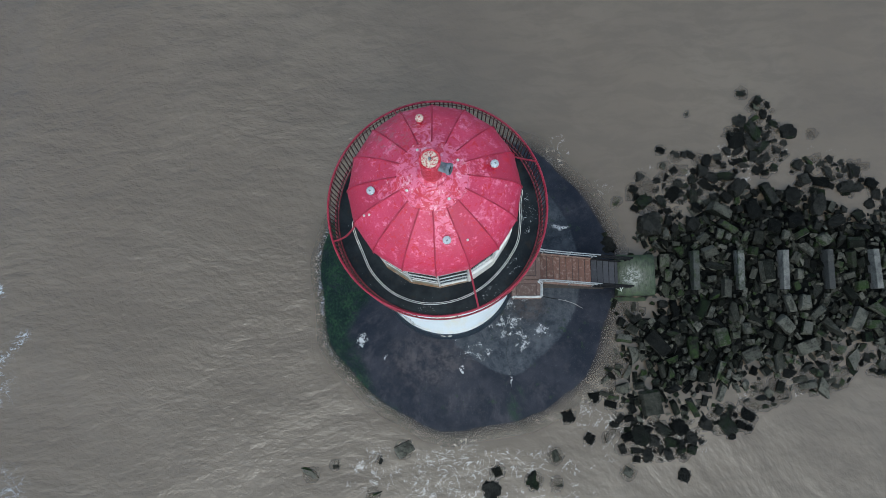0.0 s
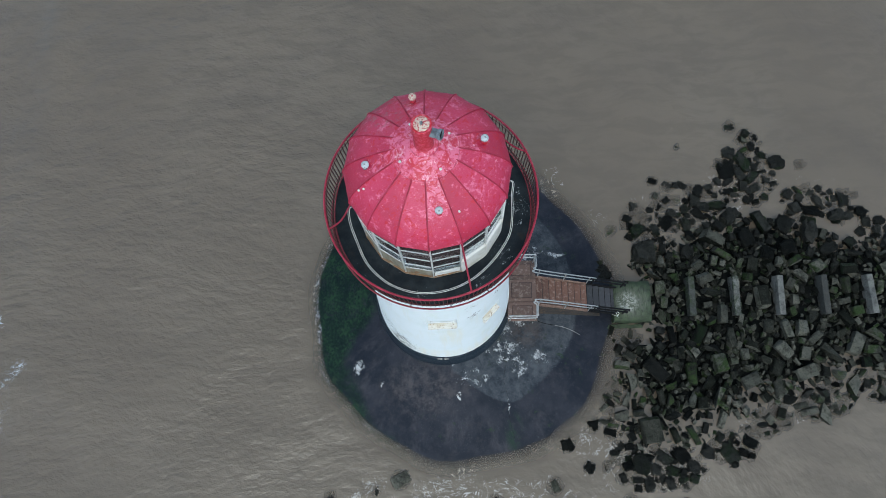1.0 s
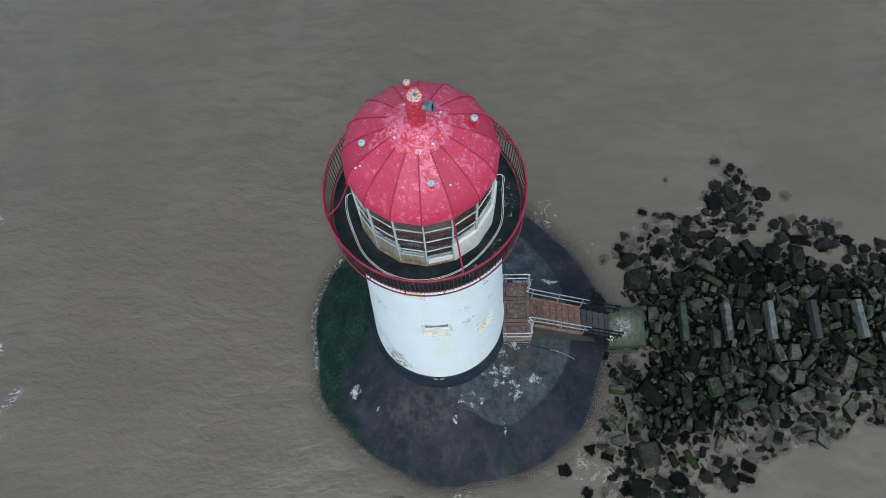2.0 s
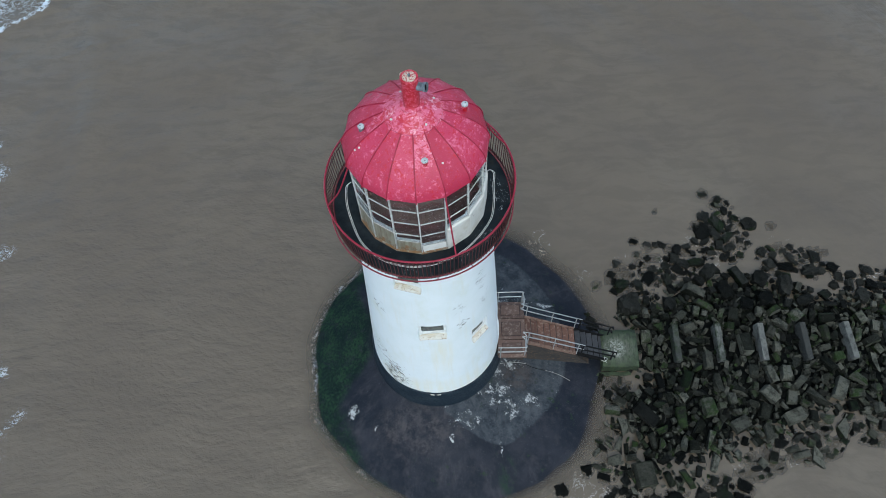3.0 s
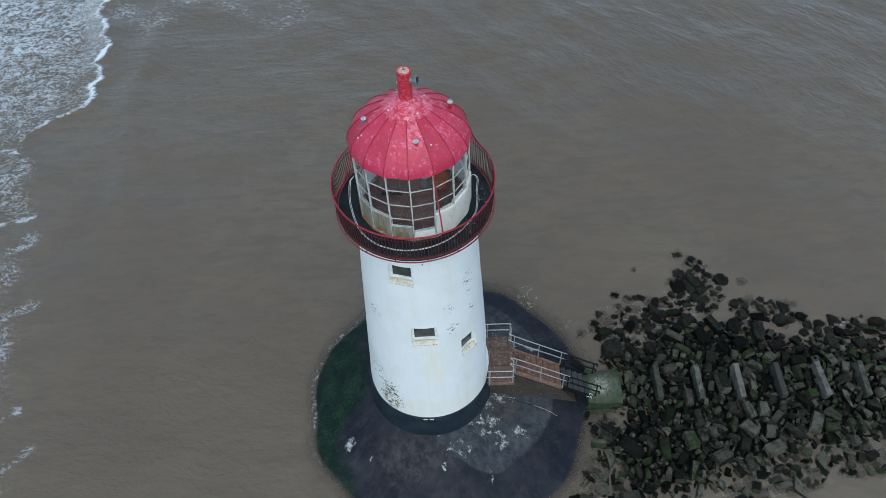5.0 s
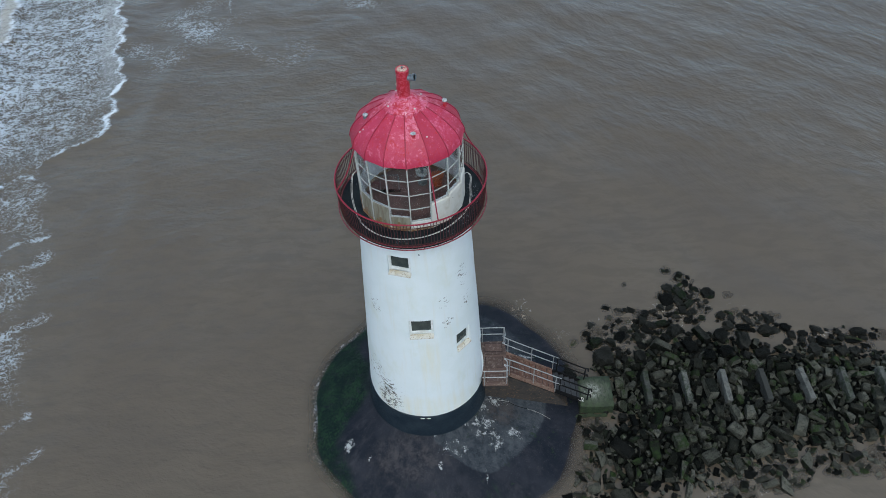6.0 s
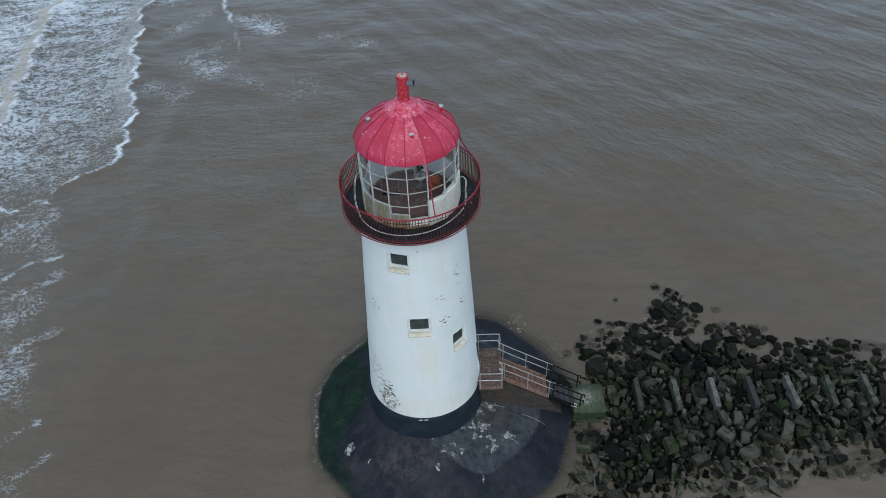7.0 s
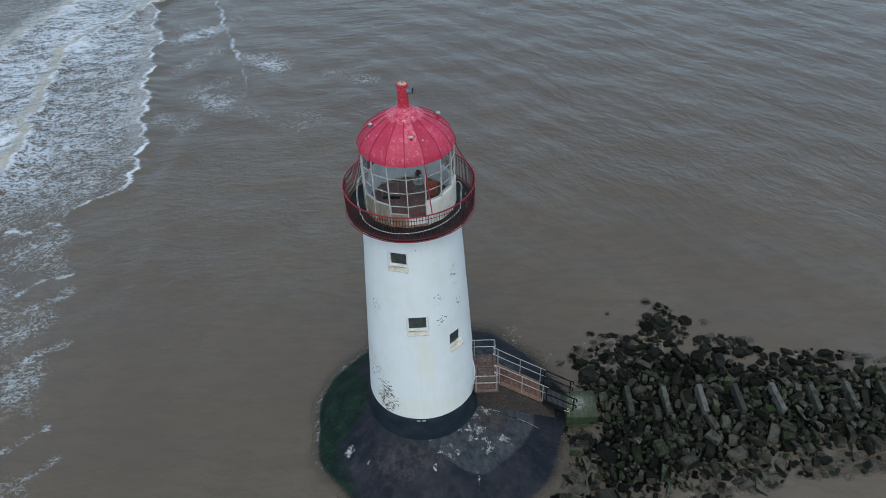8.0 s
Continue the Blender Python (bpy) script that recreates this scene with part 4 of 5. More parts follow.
for i in range(1, 16):
    again(spoke, facing(10.0 + 22.5 * i, 2.45, 12.935))

# lantern: sixteen sides
SIDE, FIRST = 22.5, -89.0
RC = 1.755
lantern = part("lantern", lathe([(1.60, 13.02), (1.80, 13.02), (1.80, 13.10), (1.77, 13.13), (1.60, 13.13)], 16, FIRST, True), CREAM, tower, "glazed sixteen-sided lantern room on a stained kerb")
part("lantern_floor", lathe([(0.0, 13.05), (1.66, 13.05), (1.66, 13.0)], 16, FIRST), FLOORRED, lantern, "oxblood painted floor")
half = RC * math.sin(radians(SIDE / 2))
apothem = RC * math.cos(radians(SIDE / 2))
mull = part("mullion", box(-0.017, 0.017, -0.026, 0.036, 13.12, 15.69, 0.005), BARS, lantern, "white glazing bar")
mull.matrix_basis = facing(FIRST, RC)
bar = part("glazing_bar", box(-half + 0.028, half - 0.028, -0.016, 0.016, -0.0105, 0.0105, 0.003), BARS, lantern, "white glazing bar")
bar.matrix_basis = facing(FIRST + SIDE / 2, apothem, 15.12)
pane = {}
for i in range(16):
    az = FIRST + SIDE * (i + 0.5)
    if i:
        again(mull, facing(FIRST + SIDE * i, RC))
    solid = {0: 13.40, 15: 13.58, 1: 14.06, 2: 14.14, 3: 14.22}.get(i, 13.93)
    levels = [z for z in (13.95, 14.53, 15.12, 15.66) if z > solid + 0.14]
    for z in levels + ([solid + 0.03] if i in (0, 1, 2, 3, 15) else [13.95] if 13.95 not in levels else []):
        if not (i == 0 and abs(z - 15.12) < 1e-6):
            again(bar, facing(az, apothem, z))
    mat = PALE if i == 0 else PLASTER if i in (1, 2, 3) else CREAM if i >= 11 else PALE
    out = 0.065 if i in (1, 2, 3) else 0.02
    part("lower_panel", box(-half + 0.03 - (0.042 if i in (1, 2, 3) else 0.0), half - 0.03 + (0.042 if i in (1, 2) else 0.0), -out, 0.03, 13.045 if i in (1, 2, 3) else 13.13, solid, 0.035 if i in (1, 2, 3) else 0.006), mat, lantern, "rust-stained cream panel" if mat is CREAM else "stained white plaster" if mat is PLASTER else "whitewashed panel").matrix_basis = facing(az, apothem)
    part("inner_lining", box(-half + 0.018, half - 0.018, 0.05, 0.10, 13.06, 15.62 if 6 <= i <= 10 else solid - 0.01), INNER, lantern, "pale grey lining").matrix_basis = facing(az, apothem)
    edges = [solid + 0.03] + [z for z in (13.95, 14.53, 15.12, 15.66) if z > solid + 0.1]
    for z0, z1 in zip(edges, edges[1:]):
        key = round(z1 - z0, 2)
        m = facing(az, apothem, (z0 + z1) / 2)
        if key not in pane:
            pane[key] = part("pane", box(-half + 0.02, half - 0.02, -0.004, 0.004, -(z1 - z0) / 2 + 0.01, (z1 - z0) / 2 - 0.01), GLASS, lantern)
            pane[key].matrix_basis = m
        else:
            again(pane[key], m).visible_shadow = False
        pane[key].visible_shadow = False

# roof: sixteen curved sheets, seams, collar, stack and vents
PROFILE = [(1.83, 15.69), (1.78, 15.89), (1.67, 16.09), (1.50, 16.29), (1.26, 16.49), (0.98, 16.67), (0.67, 16.84), (0.40, 16.98)]
INSIDE = [(0.40, 16.93), (0.64, 16.80), (0.92, 16.62), (1.18, 16.43), (1.42, 16.22), (1.58, 16.04), (1.70, 15.84), (1.70, 15.66)]
roof = part("roof", lathe(INSIDE, 16, FIRST), INNER, tower, "domed sheet-metal lantern roof, pale inside", smooth=15)


def build_sheet(i):
    """One of the roof's sixteen plates, a little dented between its seams."""
    bm = bmesh.new()
    line = glide([(r, 0, z) for r, z in PROFILE], 3)
    cols = 6
    layers = []
    for drop in (0.0, 0.022):
        rows = []
        for k, p in enumerate(line):
            a, b = (polar(p.x - drop, FIRST + SIDE * (i + e), p.z - drop * 0.6) for e in (0.001, 0.999))
            row = []
            for j in range(cols + 1):
                u = j / cols
                q = a.lerp(b, u)
                slack = math.sin(math.pi * u) * (0.016 * noise.noise(q * 1.9 + Vector((i * 3.1, 0, 0))) + 0.007 * noise.noise(q * 5.5))
                if k == 0:
                    slack += 0.010 * noise.noise((i * 7.7, u * 3.0, 1.0))
                way = Vector((q.x, q.y, p.x * 0.9)).normalized()
                row.append(bm.verts.new(q + way * slack))
            rows.append(row)
        layers.append(rows)
    top, low = layers
    n = len(line)
    for k in range(n - 1):
        for j in range(cols):
            bm.faces.new((top[k][j], top[k][j + 1], top[k + 1][j + 1], top[k + 1][j]))
            bm.faces.new((low[k][j], low[k + 1][j], low[k + 1][j + 1], low[k][j + 1]))
    for j in range(cols):
        bm.faces.new((top[0][j], low[0][j], low[0][j + 1], top[0][j + 1]))
        bm.faces.new((top[-1][j], top[-1][j + 1], low[-1][j + 1], low[-1][j]))
    for k in range(n - 1):
        for j in (0, cols):
            bm.faces.new((top[k][j], top[k + 1][j], low[k + 1][j], low[k][j]))
    bmesh.ops.recalc_face_normals(bm, faces=bm.faces)
    part("roof_sheet", bm, ROOF, roof, "faded crimson metal sheet", smooth=40)


for i in range(16):
    build_sheet(i)
seam_line = [(r + 0.004, 0, z + 0.008) for r, z in PROFILE[:-1]]
fine = glide(seam_line, 3)
seam = part("seam", tube([(1.835, 0, 15.66)] + fine, 0.016, 6), SEAM, roof, "raised roof seam", smooth=50)
seam.matrix_basis = Matrix.Rotation(radians(FIRST), 4, "Z")
for i in range(1, 16):
    again(seam, Matrix.Rotation(radians(FIRST + SIDE * i), 4, "Z"))
part("collar", lathe([(0.71, 16.815), (0.705, 16.842), (0.63, 16.885), (0.44, 17.00), (0.30, 17.085), (0.285, 17.12), (0.24, 17.13), (0.20, 17.14)], 48), ROOF, roof, "faded pink crown plate", smooth=30)
for az in (-148.0, -56.0, 30.0, 120.0):
    p = polar(0.575, az, 16.925)
    part("bolt", lathe([(0.030, -0.02), (0.030, 0.012), (0.018, 0.022), (0.0, 0.024)], 10), CAP, roof, "pale bolt head").matrix_basis = Matrix.Translation(p) @ Matrix.Rotation(radians(az), 4, "Z") @ Matrix.Rotation(radians(32), 4, "Y")
stack = part("flue", lathe([(0.200, 17.08), (0.196, 17.96), (0.206, 17.965), (0.206, 18.01), (0.192, 18.024), (0.165, 18.012), (0.0, 18.005)], 32), STACKRED, roof, "flaking red iron flue", smooth=40)
part("flue_cap", lathe([(0.160, 18.008), (0.150, 18.030), (0.05, 18.042), (0.0, 18.042)], 24), FLUETOP, stack, "flaking cream cap", smooth=40)
part("flue_stud", lathe([(0.030, 18.04), (0.030, 18.09), (0.016, 18.11), (0.0, 18.115)], 10), GREYMETAL, stack)
pipe = lathe([(0.0, 0.10), (0.082, 0.12), (0.088, 0.31), (0.112, 0.31), (0.112, 0.25), (0.094, 0.235), (0.094, 0.0), (0.0, 0.0)], 20)
part("side_pipe", pipe, PIPEGREY, stack, "blue-grey side pipe", smooth=40).matrix_basis = Matrix.Translation((0.09, -0.03, 17.74)) @ Matrix.Rotation(radians(-20), 4, "Z") @ Matrix.Rotation(radians(78), 4, "Y")
# added disc across the bore, coloured black as the shade inside
part("pipe_mouth", lathe([(0.084, 0.272), (0.0, 0.270)], 20), IRON, stack, "black disc for the shade inside the pipe end").matrix_basis = Matrix.Translation((0.09, -0.03, 17.74)) @ Matrix.Rotation(radians(-20), 4, "Z") @ Matrix.Rotation(radians(78), 4, "Y")
for az in (12.5, 102.0, 190.0, -77.5):
    v = new("vent")
    v.parent = roof
    v.matrix_basis = Matrix.Translation(polar(1.25, az, 16.37 if az == 190.0 else 16.43)) @ Matrix.Rotation(radians(az), 4, "Z") @ Matrix.Diagonal((1, 1, {-77.5: 0.5, 190.0: 0.8}.get(az, 1.0), 1))
    tagged(v, "small capped roof vent")
    part("vent_pipe", lathe([(0.078, -0.03), (0.070, 0.03), (0.068, 0.24)], 16), GREYMETAL if az == 190.0 else STACKRED, v, smooth=40)
    part("vent_cap", lathe([(0.062, 0.23), (0.080, 0.235), (0.084, 0.275), (0.062, 0.300), (0.0, 0.310)], 16), {-77.5: VENTCAP, 102.0: FLUETOP}.get(az, VENTCAP), v, "chalky cap", smooth=40)
for r, az, z in ((1.37, -60.4, 16.40), (1.44, 207.0, 16.34), (1.54, 205.0, 16.25)):
    part("bolt", lathe([(0.026, -0.02), (0.026, 0.012), (0.0, 0.022)], 10), CAP, roof, "pale bolt head").matrix_basis = Matrix.Translation(polar(r, az, z)) @ Matrix.Rotation(radians(az), 4, "Z") @ Matrix.Rotation(radians(42), 4, "Y")

# stays from the eaves to the handrail
for az, az2, bend in ((-66.5, -68.5, 0.0), (203.5, 198.5, 0.10), (23.5, 24.6, 0.09), (113.5, 113.5, 0.05)):
    a, b = polar(1.80, az, 15.62), polar(2.53, az2, 14.03)
    mid = (a + b) / 2 + Vector((0, 0, -bend * 1.5)) + polar(bend * 0.4, az + 90)
    part("stay", tube(glide([a, mid, b], 5), 0.021, 8), RED, tower, "red iron stay", smooth=60)

# pipes lying round the gallery
for off, dz in ((0.0, 0.0), (0.036, 0.010)):
    pts = [polar(1.79, -166, 14.55), polar(1.93 + off, -169, 14.2), polar(2.03 + off, -166, 13.5), polar(2.04 + off, -155, 13.10 + dz)]
    pts += [polar(r + off, a, 13.065 + dz) for r, a in ((2.12, -140), (2.17, -126), (2.19, -114), (2.18, -99), (2.13, -82), (2.07, -64), (2.01, -44), (2.02, -22), (1.98, -5))]
    pts += [polar(2.0 + off, 8, 13.12), polar(2.06 + off, 14, 13.38), polar(1.95, 15, 13.55), polar(1.80, 13, 13.5)]
    tagged(part("plastic_pipe", tube(glide(pts, 5), 0.009, 7), HOSE, None, smooth=60), "thin white plastic pipe lying on the black gallery", "pipe", "gallery pipes")

# things inside the lantern
tub = empty("storage_tub", "orange plastic tub on the lantern room floor", "tub", at=(0.86, 0.52, 13.05))
part("tub_body", lathe([(0.0, 0.0), (0.16, 0.0), (0.20, 0.36), (0.22, 0.38), (0.22, 0.40), (0.19, 0.40), (0.15, 0.03), (0.0, 0.03)], 24), ORANGE, tub, smooth=40)
part("lid", lathe([(0.225, 0.395), (0.225, 0.43), (0.16, 0.45), (0.0, 0.46)], 24), ORANGE, tub, smooth=40)
gear = empty("lamp_stand", "old grey lamp stand with bent pipework", "lamp stand", at=(0.34, 0.62, 13.05))
part("stand_column", lathe([(0.16, 0.0), (0.16, 0.04), (0.05, 0.07), (0.045, 0.70), (0.12, 0.74), (0.12, 0.78), (0.0, 0.78)], 20), GREYMETAL, gear, smooth=40)
for k in range(5):
    a = 72 * k
    part("bent_pipe", tube(glide([polar(0.05, a, 0.75), polar(0.16, a + 10, 0.88), polar(0.20, a + 50, 0.74), polar(0.22, a + 70, 0.60)], 5), 0.020, 7), GREYMETAL if k % 2 else BARS, gear, smooth=60)
part("lamp_head", lathe([(0.0, 0.76), (0.10, 0.78), (0.13, 0.88), (0.08, 0.98), (0.0, 1.0)], 16), IRON, gear, smooth=40)
part("lamp_tray", lathe([(0.0, 0.44), (0.20, 0.44), (0.22, 0.50), (0.20, 0.50), (0.18, 0.46), (0.0, 0.46)], 18), BARS, gear, smooth=40)
tagged(part("hanging_rod", tube([(-0.32, 0.55, 15.75), (-0.32, 0.55, 15.02)], 0.022, 8), IRON, None, smooth=60), "short dark rod hanging inside the lantern roof", "rod")
shutter = new("louvre_panel")
shutter.matrix_basis = facing(160.0, 1.60, 14.75)
tagged(shutter, "grey louvred ventilator on the lantern's inner wall", "ventilator")
part("louvre_frame", box(-0.24, 0.24, 0.0, 0.05, -0.42, 0.42, 0.01), GREYMETAL, shutter)
for k in range(7):
    part("louvre_slat", box(-0.20, 0.20, 0.045, 0.075, -0.37 + 0.11 * k, -0.31 + 0.11 * k, 0.006), IRON, shutter)
locker = empty("ladder_hatch", "open timber hatch frame in the lantern floor", "hatch", at=(-0.75, 0.45, 13.05))
part("hatch_frame", box(-0.35, 0.35, -0.3, -0.24, 0.0, 0.10, 0.008), IRON, locker)
part("hatch_rail", tube([(-0.33, -0.27, 0.08), (-0.33, -0.27, 0.75), (0.3, -0.27, 0.75), (0.3, -0.27, 0.08)], 0.018, 7), GREYMETAL, locker)


# ---- access stair on the landward side ----
stair = empty("access_stair", "rust-stained landing and stair with pipe handrails", "stair", at=(3.5, 0, 0))
SX = 3.5


def at_stair(ob):
    ob.matrix_parent_inverse = stair.matrix_basis.inverted()
    return ob


DECK = 3.20
N_TREAD, RUN, RISE = 13, 0.268, 0.176
YS, YN = -0.62, 0.48
for y0, y1 in ((-1.24, -0.52), (-0.51, 0.36), (0.37, 1.09)):
    bm = box(2.42, 3.50, y0 + 0.006, y1 - 0.006, DECK - 0.09, DECK + random.uniform(-0.006, 0.006), 0.012)
    at_stair(part("deck_slab", bm, BOARD, stair))
    at_stair(part("panel_joint", box(2.57, 3.35, y0 + 0.13, y1 - 0.13, DECK + 0.004, DECK + 0.012), RISER, stair, "dark joint round a panel"))
    bm = box(2.60, 3.32, y0 + 0.16, y1 - 0.16, DECK + 0.008, DECK + 0.022, 0.006)
    at_stair(part("hatch_panel", bm, BOARD, stair, "raised square panel"))
at_stair(part("deck_soffit", box(2.38, 3.44, -1.115, 0.965, DECK - 0.17, DECK - 0.095), STAINED, stair))
at_stair(part("landing_pier", box(2.36, 3.50, -0.70, 0.60, 0.7, DECK - 0.175, 0.03), STAINED, stair, "rust-stained concrete pier"))
bm = box(3.465, 5.62, YS + 0.01, YN - 0.01, 0.4, 0.5)
for v in bm.verts:
    if v.co.z > 0.45:
        v.co.z = DECK - 0.30 - (v.co.x - 3.5) / 0.268 * 0.176
    elif v.co.x > 5.0:
        v.co.x += 0.75
at_stair(part("stair_mass", bm, STAINED, stair, "stained concrete under the flight"))
for k in range(N_TREAD):
    x0, z = SX + k * RUN, DECK - (k + 1) * RISE
    dark = k >= 8
    at_stair(part("tread", box(x0 + 0.012, x0 + RUN - 0.022, YS + 0.05, YN - 0.05, z - 0.045, z, 0.006), DARKTREAD if dark else TREAD, stair, "tarred black tread" if dark else "worn red-brown tread"))
    at_stair(part("riser", box(x0 - 0.012, x0 + 0.010, YS + 0.055, YN - 0.055, z + 0.004, z + RISE - 0.05), IRON if dark else RISER, stair))


def slope_z(x):
    return DECK - (x - SX) / RUN * RISE


for y0, y1 in ((YS - 0.01, YS + 0.045), (YN - 0.045, YN + 0.01)):
    for x0, x1, mat in ((SX, SX + 8 * RUN, STRING), (SX + 8 * RUN + 0.004, SX + N_TREAD * RUN + 0.05, IRON)):
        bm = box(x0, x1, y0, y1, -0.22, 0.05)
        for v in bm.verts:
            v.co.z += slope_z(v.co.x)
        bmesh.ops.bevel(bm, geom=list(bm.edges), offset=0.008, segments=1, affect="EDGES")
        at_stair(part("stringer", bm, mat, stair))
# handrails: galvanised above, black below
XM, XE = SX + 8 * RUN + 0.25, SX + N_TREAD * RUN + 0.18
for s, yl, yr in ((1, 1.06, YN), (-1, -1.22, YS)):
    for h in (1.0, 0.55):
        pts = [(2.38, yl, DECK + h), (3.36, yl, DECK + h), (3.44, yl - s * 0.08, DECK + h), (3.46, yr + s * 0.14, DECK + h), (3.52, yr, DECK + h - 0.03), (XM, yr, slope_z(XM) + h)]
        at_stair(part("handrail", tube(glide(pts, 4), 0.023, 8), GALV, stair, "grey galvanised pipe rail", smooth=60))
        lo = [(XM - 0.2, yr, slope_z(XM - 0.2) + h - 0.02), (XE, yr, slope_z(XE) + h), (XE + 0.12, yr, slope_z(XE) + h - 0.02), (XE + 0.14, yr, slope_z(XE) + h - 0.2)]
        at_stair(part("lower_handrail", tube(lo, 0.034, 8), IRON, stair, "black pipe rail", smooth=60))
    for x in (2.48, 3.42):
        at_stair(part("rail_post", tube([(x, yl - (s * 0.05 if x > 3 else 0), DECK - 0.1), (x, yl - (s * 0.05 if x > 3 else 0), DECK + 1.0)], 0.022, 8), GALV, stair, smooth=60))
    for x in (3.58, 4.65, 5.65):
        at_stair(part("rail_post", tube([(x, yr, slope_z(x) - 0.1), (x, yr, slope_z(x) + 1.0)], 0.022, 8), GALV, stair, smooth=60))
    for x in (XM - 0.05, XE):
        at_stair(part("lower_rail_post", tube([(x, yr, slope_z(x) - 0.12), (x, yr, slope_z(x) + 1.0)], 0.032, 8), IRON, stair, smooth=60))
rope = glide([(6.75, -0.66, 1.02), (6.92, -0.72, 1.00), (7.02, -0.62, 1.03), (6.9, -0.55, 1.02), (6.98, -0.78, 0.99)], 5)
tagged(part("rope", tube(rope, 0.010, 6), HOSE, None, smooth=60), "short length of frayed white rope at the stair foot", "rope")


# ---- mossy landing block ----
def build_block():
    bm = bmesh.new()
    nx, ny = 12, 14
    x0, x1, y0, y1 = 6.86, 8.36, -0.90, 0.74
    top, bot = [], []
    for i in range(nx + 1):
        a, b = [], []
        for j in range(ny + 1):
            u, v = i / nx, j / ny
            x = x0 + (x1 - x0) * u + 0.03 * noise.noise((v * 4, 2.0, 1.0))
            y = y0 + (y1 - y0) * v + 0.04 * noise.noise((u * 4, 7.0, 1.0))
            edge = min(u, 1 - u, v, 1 - v)
            z = 0.98 - 0.16 * (2 * v - 1) ** 4 - (0.05 if edge < 0.01 else 0) + 0.02 * noise.noise((x * 3, y * 3, 0))
            a.append(bm.verts.new((x, y, z)))
            b.append(bm.verts.new((x + 0.0, y, -0.3)))
        top.append(a)
        bot.append(b)
    for i in range(nx):
        for j in range(ny):
            bm.faces.new((top[i][j], top[i + 1][j], top[i + 1][j + 1], top[i][j + 1]))
    for i in range(nx):
        bm.faces.new((top[i][0], bot[i][0], bot[i + 1][0], top[i + 1][0]))
        bm.faces.new((top[i][ny], top[i + 1][ny], bot[i + 1][ny], bot[i][ny]))
    for j in range(ny):
        bm.faces.new((top[0][j], top[0][j + 1], bot[0][j + 1], bot[0][j]))
        bm.faces.new((top[nx][j], bot[nx][j], bot[nx][j + 1], top[nx][j + 1]))
    bmesh.ops.delete(bm, geom=[v for v in bm.verts if not v.link_faces], context="VERTS")
    bmesh.ops.recalc_face_normals(bm, faces=bm.faces)
    block = part("landing_block", bm, MOSSBLOCK, None, smooth=40)
    foot = box(6.55, 8.10, -1.10, -0.94, -0.2, 0.30, 0.03)
    bmesh.ops.subdivide_edges(foot, edges=list(foot.edges), cuts=3, use_grid_fill=True)
    for v in foot.verts:
        v.co += Vector((0, 0.5, 1.0)) * 0.16 * noise.noise(v.co * 2.6)
    part("footing", foot, MOSSBLOCK, block, "rough concrete footing", smooth=30)
    tagged(block, "mossy green concrete landing block at the stair foot", "concrete block")


build_block()

# ---- concrete beams across the causeway ----
master = None
for k, x in enumerate((10.05, 11.85, 13.62, 15.42, 17.28, 19.09, 20.88, 22.6, 24.4)):
    if master is None:
        bm = box(-0.125, 0.125, -0.80, 0.80, -0.42, 0.28, 0.022)
        for v in bm.verts:
            v.co += Vector((noise.noise(v.co * 3), noise.noise(v.co * 3 + Vector((9, 0, 0))), noise.noise(v.co * 3 + Vector((0, 9, 0))))) * 0.018
        master = part("concrete_beam", bm, BEAM, None)
        tagged(master, "worn grey concrete beam laid across the rubble", "beam", "beams across the causeway")
        ob = master
    else:
        ob = new("concrete_beam", master.data)
        for key in ("label", "category", "group"):
            ob[key] = master[key]
    ob.matrix_basis = pose(x, 0.11, 0.62 - 0.004 * k, random.uniform(4, 8), random.uniform(-5, 5), random.uniform(-3, 5))


# ---- rubble causeway ----
def inside(x, y):
    """How far a place lies within the packed heap, in metres; negative outside."""
    north = float(np.interp(x, (7.5, 8.0, 9.1, 10.5, 11.7, 12.9, 14.0, 15.2, 16.5, 17.9, 24, 32), (1.2, 2.0, 2.4, 2.9, 3.6, 3.6, 3.2, 3.2, 2.65, 2.4, 2.1, 1.7)))
    south = float(np.interp(x, (7.0, 7.5, 9.1, 10.5, 12.1, 13.8, 16.0, 17.6, 21, 32), (-5.0, -5.8, -5.9, -5.5, -4.5, -3.6, -3.1, -2.8, -2.8, -2.8)))
    west = 7.9 if y > 0.8 else 7.6 if y > -0.9 else 8.40 if y > -1.8 else 7.0
    wavy = 0.35 * noise.noise((x * 0.9, y * 0.9, 2.0))
    return min(north - y, y - south, x - west) + wavy


def heap(x, y):
    """Height of the heap's surface."""
    d = min(max(inside(x, y), -1.0), 1.6)
    core = max(0.0, 1.0 - abs(y + 0.2) / 3.6)
    return WL + 0.0 + 0.12 * d + 0.05 * core + 0.07 * noise.noise((x * 0.6, y * 0.6, 4.0))


